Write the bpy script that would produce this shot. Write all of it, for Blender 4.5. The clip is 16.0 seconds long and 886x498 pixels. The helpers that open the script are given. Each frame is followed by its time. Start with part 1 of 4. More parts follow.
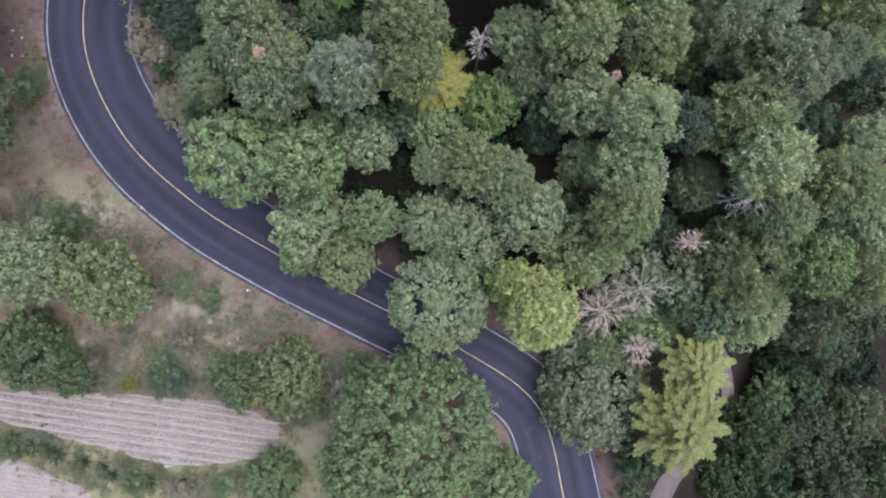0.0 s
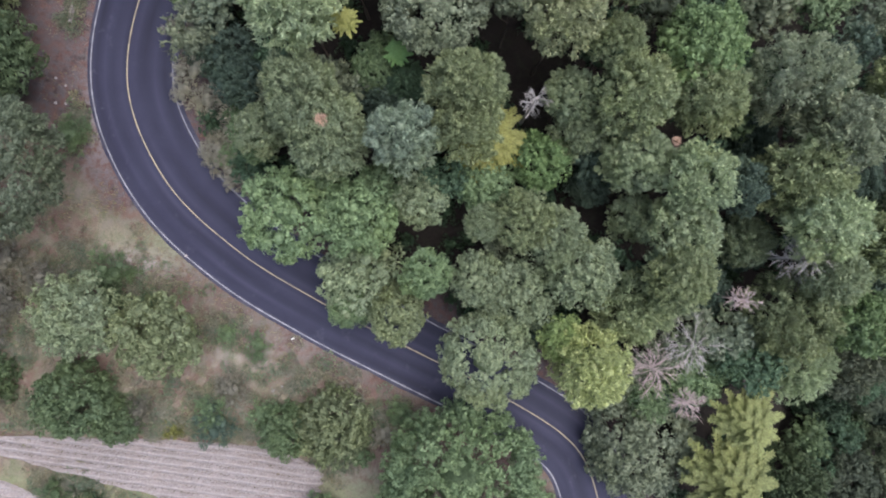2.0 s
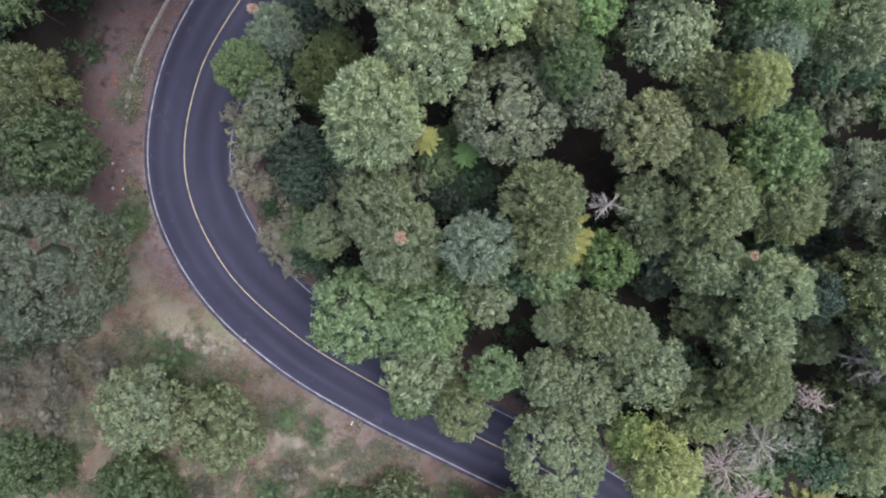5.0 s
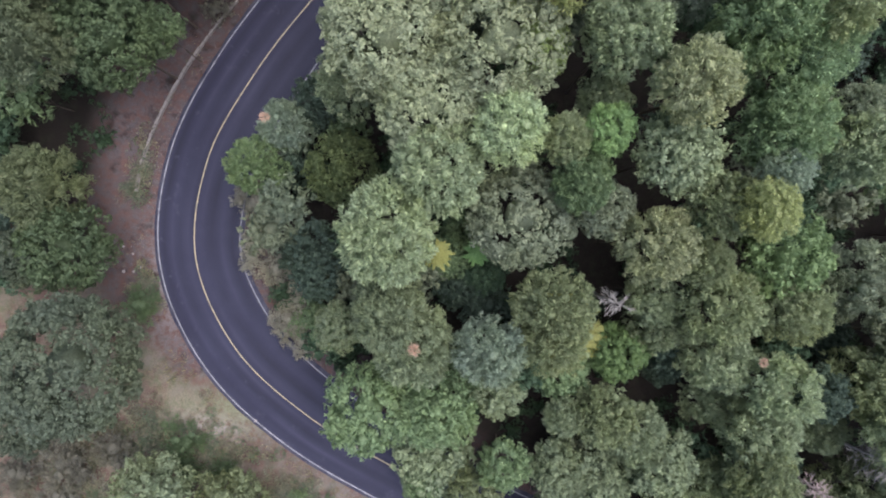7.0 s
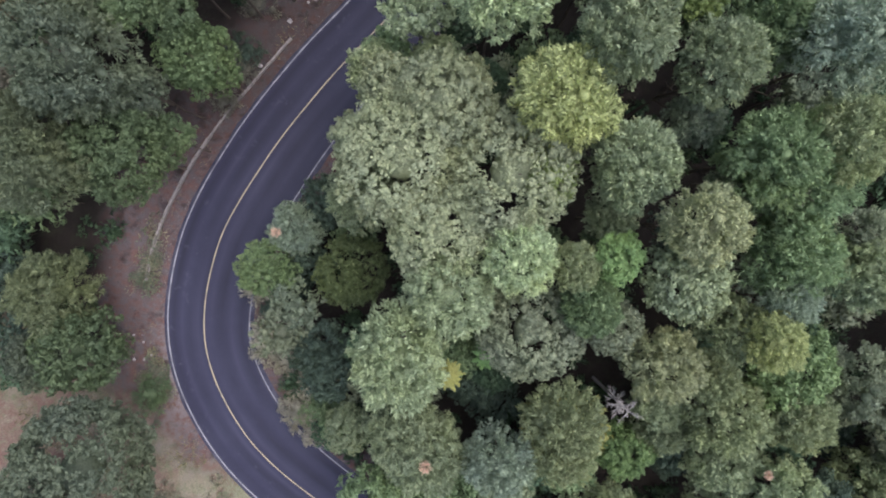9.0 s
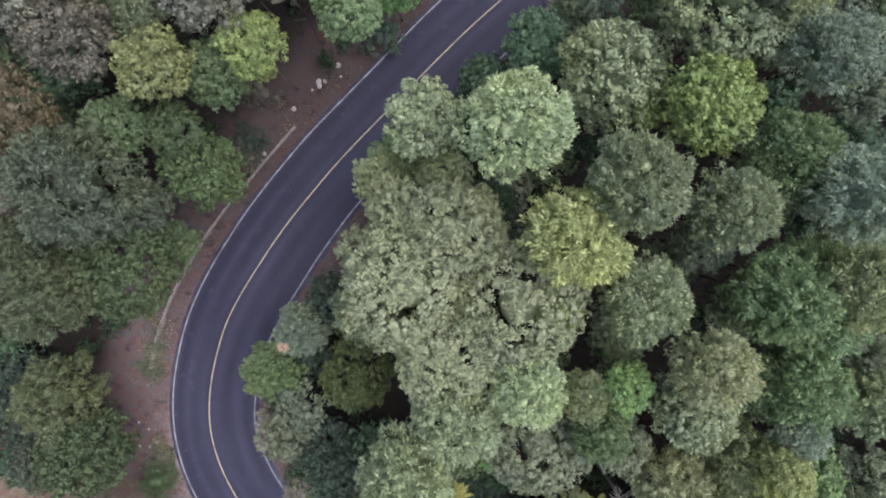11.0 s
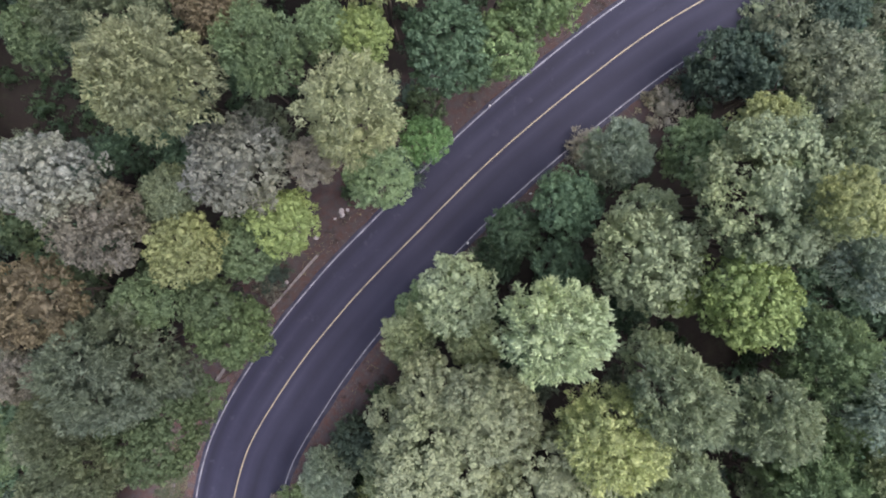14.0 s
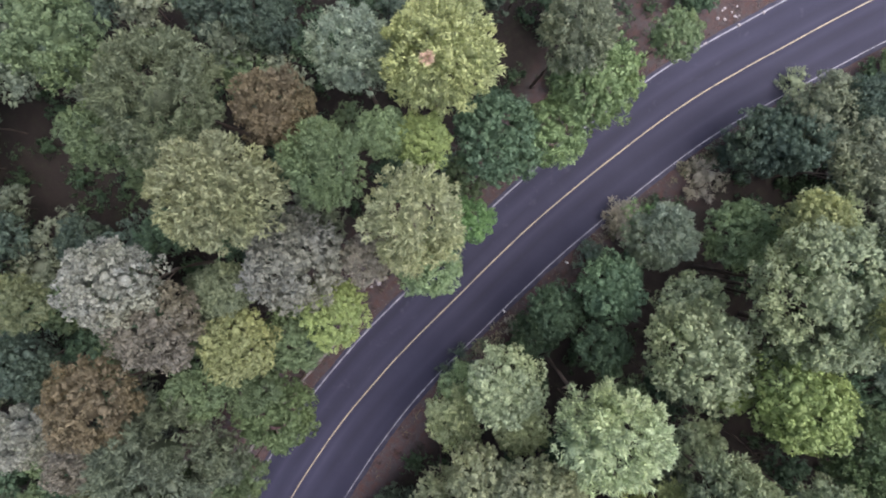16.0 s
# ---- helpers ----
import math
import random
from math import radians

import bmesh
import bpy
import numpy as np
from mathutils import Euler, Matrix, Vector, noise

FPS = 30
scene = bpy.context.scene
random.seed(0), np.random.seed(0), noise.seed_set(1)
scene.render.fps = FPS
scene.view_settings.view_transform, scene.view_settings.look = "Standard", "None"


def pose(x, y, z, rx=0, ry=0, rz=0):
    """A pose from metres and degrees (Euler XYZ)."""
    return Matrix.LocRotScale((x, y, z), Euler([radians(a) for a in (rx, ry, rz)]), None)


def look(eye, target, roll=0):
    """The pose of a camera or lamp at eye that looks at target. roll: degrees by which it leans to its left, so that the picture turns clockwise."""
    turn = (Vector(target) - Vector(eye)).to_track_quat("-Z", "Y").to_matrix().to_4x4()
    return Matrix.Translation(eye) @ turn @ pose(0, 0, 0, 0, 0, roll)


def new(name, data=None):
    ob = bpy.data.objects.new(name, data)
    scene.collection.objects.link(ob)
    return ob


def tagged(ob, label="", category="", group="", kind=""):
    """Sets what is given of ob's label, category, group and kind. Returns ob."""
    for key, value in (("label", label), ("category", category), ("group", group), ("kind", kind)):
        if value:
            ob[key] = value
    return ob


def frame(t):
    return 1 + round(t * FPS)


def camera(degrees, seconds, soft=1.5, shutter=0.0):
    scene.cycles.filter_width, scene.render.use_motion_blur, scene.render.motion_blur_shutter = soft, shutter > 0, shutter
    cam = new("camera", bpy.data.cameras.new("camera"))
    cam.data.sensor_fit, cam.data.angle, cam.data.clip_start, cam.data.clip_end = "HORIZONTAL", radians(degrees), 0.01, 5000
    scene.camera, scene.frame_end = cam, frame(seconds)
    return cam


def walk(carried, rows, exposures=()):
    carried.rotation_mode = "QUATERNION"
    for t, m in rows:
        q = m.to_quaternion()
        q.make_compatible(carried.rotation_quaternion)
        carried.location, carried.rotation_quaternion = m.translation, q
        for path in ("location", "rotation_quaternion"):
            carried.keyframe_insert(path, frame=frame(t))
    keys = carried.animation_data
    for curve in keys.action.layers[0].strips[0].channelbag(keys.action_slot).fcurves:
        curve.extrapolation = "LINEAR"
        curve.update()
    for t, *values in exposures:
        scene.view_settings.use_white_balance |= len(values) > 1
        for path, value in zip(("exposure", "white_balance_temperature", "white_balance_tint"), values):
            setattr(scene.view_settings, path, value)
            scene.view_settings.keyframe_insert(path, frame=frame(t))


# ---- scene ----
cam = camera(73.0, 16.0, soft=1.9)
# seconds, eye x y z, tilt, lean and turn in degrees: a drone that looks straight down
PATH = [
    (0.0, 0.289, 0.412, 52.604, -0.217, 0.029, 0.399),
    (0.5, -0.718, 1.541, 52.591, -0.207, -0.023, 0.414),
    (1.0, -1.736, 2.670, 52.593, -0.301, -0.087, 0.430),
    (1.5, -2.816, 3.750, 52.600, -0.377, -0.173, 0.478),
    (2.0, -3.844, 4.829, 52.640, -0.423, -0.202, 0.487),
    (2.5, -4.877, 5.893, 52.673, -0.500, -0.243, 0.518),
    (3.0, -5.909, 6.976, 52.710, -0.565, -0.265, 0.523),
    (5.5, -9.472, 14.600, 52.483, -1.234, -0.327, 0.262),
    (6.0, -9.663, 16.546, 52.499, -1.425, -0.371, 0.188),
    (6.5, -9.872, 18.541, 52.566, -1.636, -0.426, 0.101),
    (7.0, -10.030, 20.578, 52.683, -1.826, -0.433, 0.022),
    (7.5, -10.194, 22.628, 52.765, -2.015, -0.421, -0.049),
    (8.0, -10.405, 24.667, 52.838, -2.149, -0.491, -0.090),
    (8.5, -10.599, 26.705, 52.882, -2.220, -0.542, -0.132),
    (9.0, -10.795, 28.772, 52.900, -2.325, -0.574, -0.163),
    (11.5, -11.605, 39.532, 52.210, -3.543, -0.872, -0.199),
    (12.0, -11.851, 41.611, 52.085, -3.640, -0.941, -0.145),
    (12.5, -12.186, 43.585, 51.890, -3.703, -0.980, -0.135),
    (13.0, -12.634, 45.483, 51.693, -3.810, -1.040, -0.110),
    (13.5, -13.182, 47.245, 51.530, -3.801, -1.131, -0.060),
    (14.0, -13.791, 48.923, 51.405, -3.845, -1.262, -0.002),
    (14.5, -14.513, 50.551, 51.360, -3.851, -1.334, 0.063),
    (15.0, -15.371, 52.116, 51.244, -3.897, -1.417, 0.126),
    (15.5, -16.319, 53.659, 51.138, -3.981, -1.500, 0.197),
    (16.0, -17.223, 54.744, 51.060, -3.854, -1.583, 0.257),
]
walk(cam, [(t, pose(*p)) for t, *p in PATH], [(0.0, 1.83, 6500, 10), (9.0, 1.83, 6500, 11), (12.5, 1.89, 6600, 13), (16.0, 2.02, 6680, 15)])

# ---- light: a bright overcast sky and a wide, weak sun from the east ----
SUN_UP, SUN_ROUND = 70.0, 75.0  # elevation, and compass turn from +y towards +x
world = bpy.data.worlds.new("overcast_sky")
scene.world = world
world.use_nodes = True
wn = world.node_tree.nodes
sky = wn.new("ShaderNodeTexSky")
sky.sky_type, sky.sun_disc = "NISHITA", False
sky.sun_elevation, sky.sun_rotation = radians(SUN_UP), radians(SUN_ROUND)
sky.air_density, sky.dust_density, sky.ozone_density = 1.0, 5.0, 1.0
wn["Background"].inputs["Strength"].default_value = 0.06
world.node_tree.links.new(sky.outputs["Color"], wn["Background"].inputs["Color"])
sun = new("sun", bpy.data.lights.new("sun", "SUN"))
sun.data.energy, sun.data.angle, sun.data.color = 1.5, radians(70), (0.92, 0.94, 1.0)
sun.matrix_world = look((0, 0, 0), (-math.sin(radians(SUN_ROUND)) * math.cos(radians(SUN_UP)), -math.cos(radians(SUN_ROUND)) * math.cos(radians(SUN_UP)), -math.sin(radians(SUN_UP))))


# ---- materials ----
class Mat:
    """A node material, with short ways to add noise, mixes and ramps."""

    def __init__(self, name, rough=0.85, bump=0.0):
        self.m = bpy.data.materials.new(name)
        self.m.use_nodes = True
        self.t = self.m.node_tree
        self.b = self.t.nodes["Principled BSDF"]
        self.b.inputs["Roughness"].default_value = rough
        self.b.inputs["Specular IOR Level"].default_value = 0.25
        self.co = self.t.nodes.new("ShaderNodeTexCoord")

    def link(self, a, b):
        self.t.links.new(a, b)

    def noise(self, scale, detail=4.0, rough=0.55, stretch=None):
        n = self.t.nodes.new("ShaderNodeTexNoise")
        n.inputs["Scale"].default_value, n.inputs["Detail"].default_value, n.inputs["Roughness"].default_value = scale, detail, rough
        src = self.co.outputs["Object"]
        if stretch:
            k = self.t.nodes.new("ShaderNodeMapping")
            k.inputs["Scale"].default_value = stretch
            self.link(src, k.inputs["Vector"])
            src = k.outputs["Vector"]
        self.link(src, n.inputs["Vector"])
        return n.outputs["Fac"]

    def span(self, value, a, b, c=0.0, d=1.0):
        r = self.t.nodes.new("ShaderNodeMapRange")
        r.inputs["From Min"].default_value, r.inputs["From Max"].default_value = a, b
        r.inputs["To Min"].default_value, r.inputs["To Max"].default_value = c, d
        self.link(value, r.inputs["Value"])
        return r.outputs["Result"]

    def mix(self, fac, a, b, how="MIX"):
        x = self.t.nodes.new("ShaderNodeMix")
        x.data_type, x.blend_type = "RGBA", how
        for value, slot in ((fac, x.inputs["Factor"]), (a, x.inputs["A"]), (b, x.inputs["B"])):
            if isinstance(value, (int, float)):
                slot.default_value = value
            elif isinstance(value, tuple):
                slot.default_value = (*value, 1.0)
            else:
                self.link(value, slot)
        return x.outputs["Result"]

    def calc(self, how, a, b):
        x = self.t.nodes.new("ShaderNodeMath")
        x.operation = how
        for value, slot in ((a, x.inputs[0]), (b, x.inputs[1])):
            if isinstance(value, (int, float)):
                slot.default_value = value
            else:
                self.link(value, slot)
        return x.outputs["Value"]

    def attr(self, name):
        a = self.t.nodes.new("ShaderNodeAttribute")
        a.attribute_name = name
        return a.outputs["Fac"]

    def done(self, colour, relief=None, strength=0.3, distance=0.05):
        if isinstance(colour, tuple):
            self.b.inputs["Base Color"].default_value = (*colour, 1.0)
        else:
            self.link(colour, self.b.inputs["Base Color"])
        if relief is not None:
            u = self.t.nodes.new("ShaderNodeBump")
            u.inputs["Strength"].default_value, u.inputs["Distance"].default_value = strength, distance
            self.link(relief, u.inputs["Height"])
            self.link(u.outputs["Normal"], self.b.inputs["Normal"])
        return self.m


def foliage(name, through_light=0.4):
    """Leaves take their plant's own colour, varied clump by clump and leaf by leaf."""
    k = Mat(name, 0.62)
    info = k.t.nodes.new("ShaderNodeObjectInfo")
    geo = k.t.nodes.new("ShaderNodeNewGeometry")
    base = info.outputs["Color"]
    patch = k.noise(0.55, 3.0)
    c = k.mix(k.span(patch, 0.35, 0.7, 0.0, 0.45), base, k.mix(1.0, base, (1.25, 1.1, 0.66), "MULTIPLY"))
    c = k.mix(k.span(k.noise(1.3, 2.0), 0.45, 0.75, 0.0, 0.4), c, k.mix(1.0, c, (0.8, 0.9, 0.84), "MULTIPLY"))
    v = k.calc("MULTIPLY", k.span(geo.outputs["Random Per Island"], 0.0, 1.0, 0.78, 1.22), k.span(k.noise(34.0, 3.0, 0.7), 0.3, 0.7, 0.68, 1.32))
    bright = k.t.nodes.new("ShaderNodeVectorMath")
    bright.operation = "SCALE"
    k.link(c, bright.inputs[0])
    k.link(v, bright.inputs["Scale"])
    k.link(bright.outputs["Vector"], k.b.inputs["Base Color"])
    rough = k.t.nodes.new("ShaderNodeBump")
    rough.inputs["Strength"].default_value, rough.inputs["Distance"].default_value = 0.9, 0.06
    k.link(k.noise(16.0, 3.0, 0.7), rough.inputs["Height"])
    k.link(rough.outputs["Normal"], k.b.inputs["Normal"])
    tr = k.t.nodes.new("ShaderNodeBsdfTranslucent")
    k.link(bright.outputs["Vector"], tr.inputs["Color"])
    mixer = k.t.nodes.new("ShaderNodeMixShader")
    mixer.inputs["Fac"].default_value = through_light
    k.link(k.b.outputs["BSDF"], mixer.inputs[1])
    k.link(tr.outputs["BSDF"], mixer.inputs[2])
    k.link(mixer.outputs["Shader"], k.t.nodes["Material Output"].inputs["Surface"])
    return k.m


LEAF = foliage("leaves")

k = Mat("bark", 0.9)
BARK = k.done(k.mix(k.noise(3.0, 6.0, 0.6, (6, 6, 1)), (0.045, 0.034, 0.028), (0.16, 0.13, 0.11)), k.noise(8.0, 5.0, 0.6, (5, 5, 1)), 0.6)
k = Mat("weathered_dead_wood", 0.85)
DEADWOOD = k.done(k.mix(k.noise(4.0, 4.0), (0.24, 0.22, 0.22), (0.42, 0.4, 0.4)), k.noise(20.0), 0.3)
k = Mat("dead_reddish_twigs", 0.85)
DEADRED = k.done(k.mix(k.noise(4.0, 4.0), (0.27, 0.21, 0.21), (0.44, 0.37, 0.37)), k.noise(20.0), 0.3)

k = Mat("asphalt", 0.72)
grain = k.noise(55.0, 3.0, 0.7)
wear = k.noise(0.35, 5.0, 0.6)
c = k.mix(k.span(grain, 0.3, 0.7), (0.0135, 0.0138, 0.0305), (0.0245, 0.025, 0.051))
c = k.mix(k.span(wear, 0.35, 0.7, 0.0, 0.5), c, (0.03, 0.0315, 0.06))
worn = k.attr("wheel")
c = k.mix(k.calc("MULTIPLY", k.attr("polish"), 0.5), c, (0.042, 0.042, 0.077))
c = k.mix(k.calc("MULTIPLY", worn, 0.8), c, (0.0105, 0.0105, 0.022))
dust = k.calc("MULTIPLY", k.attr("edge"), k.span(k.noise(0.9, 5.0, 0.65), 0.38, 0.66))
c = k.mix(k.calc("MULTIPLY", dust, 0.38), c, (0.1, 0.098, 0.12))
streak = k.calc("MULTIPLY", k.span(k.noise(0.8, 6.0, 0.7), 0.58, 0.66), k.attr("scuff"))
c = k.mix(k.calc("MULTIPLY", streak, 0.22), c, (0.075, 0.077, 0.112))
c = k.mix(k.calc("MULTIPLY", k.attr("fresh"), 0.3), c, (0.009, 0.009, 0.02))
ASPHALT = k.done(c, grain, 0.25, 0.01)


def paint(name, colour, wear_from):
    k = Mat(name, 0.6)
    gone = k.span(k.noise(1.1, 6.0, 0.6), wear_from - 0.1, wear_from + 0.34)
    return k.done(k.mix(gone, colour, (0.045, 0.046, 0.062)), k.noise(40.0), 0.15, 0.01)


YELLOW = paint("worn_yellow_road_paint", (0.29, 0.245, 0.175), 0.54)
WHITE = paint("worn_white_road_paint", (0.24, 0.24, 0.28), 0.46)

k = Mat("soil_and_litter", 0.95)
fine, mid, wide = k.noise(9.0, 6.0, 0.65), k.noise(1.6, 5.0, 0.6), k.noise(0.28, 4.0, 0.55)
# leaf litter near black: the wood's deep shade is put into its colour
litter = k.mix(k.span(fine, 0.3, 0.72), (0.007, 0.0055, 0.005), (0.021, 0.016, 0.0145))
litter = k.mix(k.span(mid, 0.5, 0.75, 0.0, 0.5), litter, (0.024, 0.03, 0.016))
dry = k.mix(k.span(fine, 0.3, 0.7), (0.1, 0.086, 0.064), (0.2, 0.17, 0.138))
green = k.mix(k.span(fine, 0.3, 0.7), (0.055, 0.066, 0.036), (0.125, 0.138, 0.082))
red = k.mix(k.span(fine, 0.3, 0.7), (0.075, 0.046, 0.039), (0.155, 0.1, 0.086))
sand = k.mix(k.span(fine, 0.3, 0.7), (0.19, 0.165, 0.165), (0.32, 0.285, 0.285))
meadow = k.mix(k.span(k.noise(0.9, 6.0, 0.68), 0.46, 0.64), dry, green)
meadow = k.mix(k.calc("MULTIPLY", k.span(wide, 0.42, 0.55), k.span(mid, 0.66, 0.44)), meadow, red)
meadow = k.mix(k.span(k.noise(0.5, 5.0, 0.6), 0.56, 0.68, 0.0, 0.7), meadow, (0.15, 0.13, 0.115))
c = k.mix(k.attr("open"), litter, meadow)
gravel = k.mix(k.span(k.noise(22.0, 4.0, 0.7), 0.35, 0.65), (0.04, 0.033, 0.037), (0.115, 0.098, 0.107))
verge = k.mix(k.span(mid, 0.36, 0.6), k.mix(1.0, red, (0.82, 0.74, 0.78), "MULTIPLY"), gravel)
verge = k.mix(k.span(k.noise(0.7, 5.0, 0.65), 0.54, 0.68, 0.0, 0.8), verge, litter)
c = k.mix(k.attr("verge"), c, verge)
c = k.mix(k.calc("MULTIPLY", k.attr("sand"), k.span(mid, 0.36, 0.56)), c, sand)
c = k.mix(k.calc("MULTIPLY", k.attr("turf"), k.span(mid, 0.3, 0.55, 0.3, 1.0)), c, k.mix(k.span(fine, 0.3, 0.7), (0.1, 0.115, 0.062), (0.19, 0.2, 0.125)))
SOIL = k.done(c, k.calc("ADD", fine, mid), 0.6, 0.12)

k = Mat("ploughed_pale_soil", 0.95)
clod = k.noise(7.0, 6.0, 0.65)
c = k.mix(k.span(clod, 0.3, 0.7), (0.15, 0.13, 0.13), (0.3, 0.27, 0.275))
c = k.mix(k.span(k.noise(0.5, 4.0), 0.45, 0.7, 0.0, 0.5), c, (0.2, 0.165, 0.155))
PLOUGHED = k.done(c, clod, 0.7, 0.08)
k = Mat("pale_track_dirt", 0.95)
TRACK = k.done(k.mix(k.noise(2.0, 6.0, 0.6), (0.06, 0.05, 0.054), (0.14, 0.122, 0.134)), k.noise(12.0), 0.6, 0.06)
k = Mat("old_concrete", 0.9)
CONCRETE = k.done(k.mix(k.noise(3.0, 6.0, 0.6), (0.11, 0.098, 0.096), (0.27, 0.245, 0.245)), k.noise(25.0), 0.5, 0.03)
k = Mat("grey_rock", 0.9)
ROCK = k.done(k.mix(k.noise(2.0, 6.0, 0.65), (0.13, 0.12, 0.125), (0.4, 0.37, 0.38)), k.noise(6.0, 6.0), 0.7, 0.08)
k = Mat("dull_gravel", 0.95)
GRAVEL = k.done(k.mix(k.noise(5.0, 4.0), (0.075, 0.064, 0.064), (0.2, 0.18, 0.18)), k.noise(20.0), 0.4, 0.02)
k = Mat("dry_grass", 0.9)
info = k.t.nodes.new("ShaderNodeNewGeometry")
GRASS = k.done(k.mix(info.outputs["Random Per Island"], (0.07, 0.08, 0.04), (0.24, 0.2, 0.12)))
k = Mat("dark_stubble", 0.9)
STUBBLE = k.done(k.mix(k.noise(3.0), (0.06, 0.052, 0.045), (0.14, 0.12, 0.1)))
k = Mat("white_post_paint", 0.5)
POSTWHITE = k.done(k.mix(k.noise(12.0), (0.6, 0.6, 0.58), (0.8, 0.8, 0.78)))


# ---- plan: the lie of the land and the road ----
def ease(a, b, v):
    u = np.clip((v - a) / (b - a), 0.0, 1.0)
    return u * u * (3 - 2 * u)


def lie(x, y):
    """Height of the land: level by the road, lower at the field and falling to a ravine in the south-east."""
    return -2.5 * ease(-10, -14, y) * ease(-6, -13, x) - 9.0 * ease(17, 38, x) * ease(4, -12, y)


# yellow line x, y, and the widths to the outer (west) and inner white lines
ROAD = [
    (12.0, -48.0, 3.2, 3.2), (12.2, -36.0, 3.2, 3.2), (11.9, -28.0, 3.2, 3.2), (11.0, -21.5, 3.2, 3.1), (8.55, -13.4, 3.15, 2.8), (1.5, -8.35, 3.2, 2.75),
    (-6.35, -4.4, 3.2, 2.9), (-14.1, -0.45, 3.25, 3.3), (-21.6, 4.1, 3.25, 3.7), (-27.9, 10.1, 3.2, 3.95),
    (-31.3, 18.05, 3.2, 3.95), (-30.2, 26.6, 3.3, 4.05), (-26.1, 34.0, 3.45, 3.95), (-20.7, 40.85, 3.45, 3.65),
    (-14.6, 47.15, 3.4, 3.6), (-8.4, 53.25, 3.4, 3.65), (-1.7, 58.9, 3.45, 3.65), (5.3, 64.1, 3.45, 3.6),
    (12.9, 68.5, 3.4, 3.65), (20.6, 72.6, 3.4, 3.65), (32.0, 78.0, 3.4, 3.6), (60.0, 90.0, 3.4, 3.6),
]


def spline(points, steps):
    """A Catmull-Rom curve through rows of numbers."""
    p = np.array([points[0], *points, points[-1]], float)
    u = np.linspace(0, 1, steps, endpoint=False)[:, None]
    out = [0.5 * (2 * b + (c - a) * u + (2 * a - 5 * b + 4 * c - d) * u**2 + (3 * b - a - 3 * c + d) * u**3) for a, b, c, d in zip(p, p[1:], p[2:], p[3:])]
    return np.vstack([*out, p[-1:]])


LINE = spline(ROAD, 14)
ALONG = np.gradient(LINE[:, :2], axis=0)
ALONG /= np.linalg.norm(ALONG, axis=1)[:, None]
WEST = np.stack([-ALONG[:, 1], ALONG[:, 0]], 1)  # to the left of the way north
GONE = np.concatenate([[0], np.cumsum(np.linalg.norm(np.diff(LINE[:, :2], axis=0), axis=1))])


def road_side(x, y):
    """Distance from the yellow line, positive to its west (outer) side, and the width of the carriageway there."""
    x, y = np.asarray(x, float), np.asarray(y, float)
    best, side, width = np.full(x.shape, 1e9), np.zeros(x.shape), np.zeros(x.shape)
    for (px, py, wl, wr), w in zip(LINE[::2], WEST[::2]):
        d = np.hypot(x - px, y - py)
        s = (x - px) * w[0] + (y - py) * w[1]
        near = d < best
        best, side, width = np.where(near, d, best), np.where(near, s, side), np.where(near, np.where(s > 0, wl, wr), width)
    return best * np.sign(side), width


def mesh_object(name, verts, faces, material, parent=None, smooth=False, extra=None):
    me = bpy.data.meshes.new(name)
    me.from_pydata(np.asarray(verts).tolist() if not isinstance(verts, list) else verts, [], faces)
    for key, values in (extra or {}).items():
        a = me.attributes.new(key, "FLOAT", "POINT")
        a.data.foreach_set("value", np.asarray(values, np.float32))
    me.materials.append(material)
    if smooth:
        me.shade_smooth()
    ob = new(name, me)
    ob.parent = parent
    return ob


def grid_faces(rows, cols):
    return [(r * cols + c, r * cols + c + 1, (r + 1) * cols + c + 1, (r + 1) * cols + c) for r in range(rows - 1) for c in range(cols - 1)]


# ---- ground: one sheet to the horizon ----
far = [120, 180, 300, 600, 1200, 2400]
gx = np.array([-v - 20 for v in far[::-1]] + list(np.arange(-62, 62.1, 0.7)) + [v for v in far])
gy = np.array([-v for v in far[::-1]] + list(np.arange(-50, 96, 0.7)) + [v + 30 for v in far])
XX, YY = np.meshgrid(gx, gy)
XX, YY = XX.ravel(), YY.ravel()
side, width = road_side(XX, YY)
bump = np.array([0.28 * noise.noise((x * 0.35, y * 0.35, 0)) + 0.14 * noise.noise((x * 1.1, y * 1.1, 4)) if abs(x) < 70 and abs(y) < 110 else 0.0 for x, y in zip(XX, YY)])
off = np.abs(side) - width
ZZ = lie(XX, YY) * ease(0.5, 6, off) + bump * ease(0.6, 3.0, off) - 0.07 * (off < 0.6)
# a low bank stands on the west side in the north, and on the inner side of the bend
ZZ += 0.9 * ease(1.8, 4.5, off) * (side > 0) * ease(18, 28, YY) + 0.8 * ease(1.0, 4.0, off) * (side < 0) * ease(-4, 6, YY)
rag = np.array([noise.noise((x * 0.25, y * 0.25, 9)) for x, y in zip(XX, YY)])
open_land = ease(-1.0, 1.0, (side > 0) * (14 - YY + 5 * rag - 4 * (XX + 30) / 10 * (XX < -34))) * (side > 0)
verge_w = (1 - ease(1.2, 4.2 + 2 * rag, off)) * np.where(YY > 8, 1.0, np.where(side > 0, 0.55, 0.9))
verge_w = np.where((side > 0) & (YY > 14), np.maximum(verge_w, 1 - ease(4, 8 + 3 * rag, off)), verge_w)
verge_w = verge_w * (1 - 0.45 * ease(30, 42, YY))
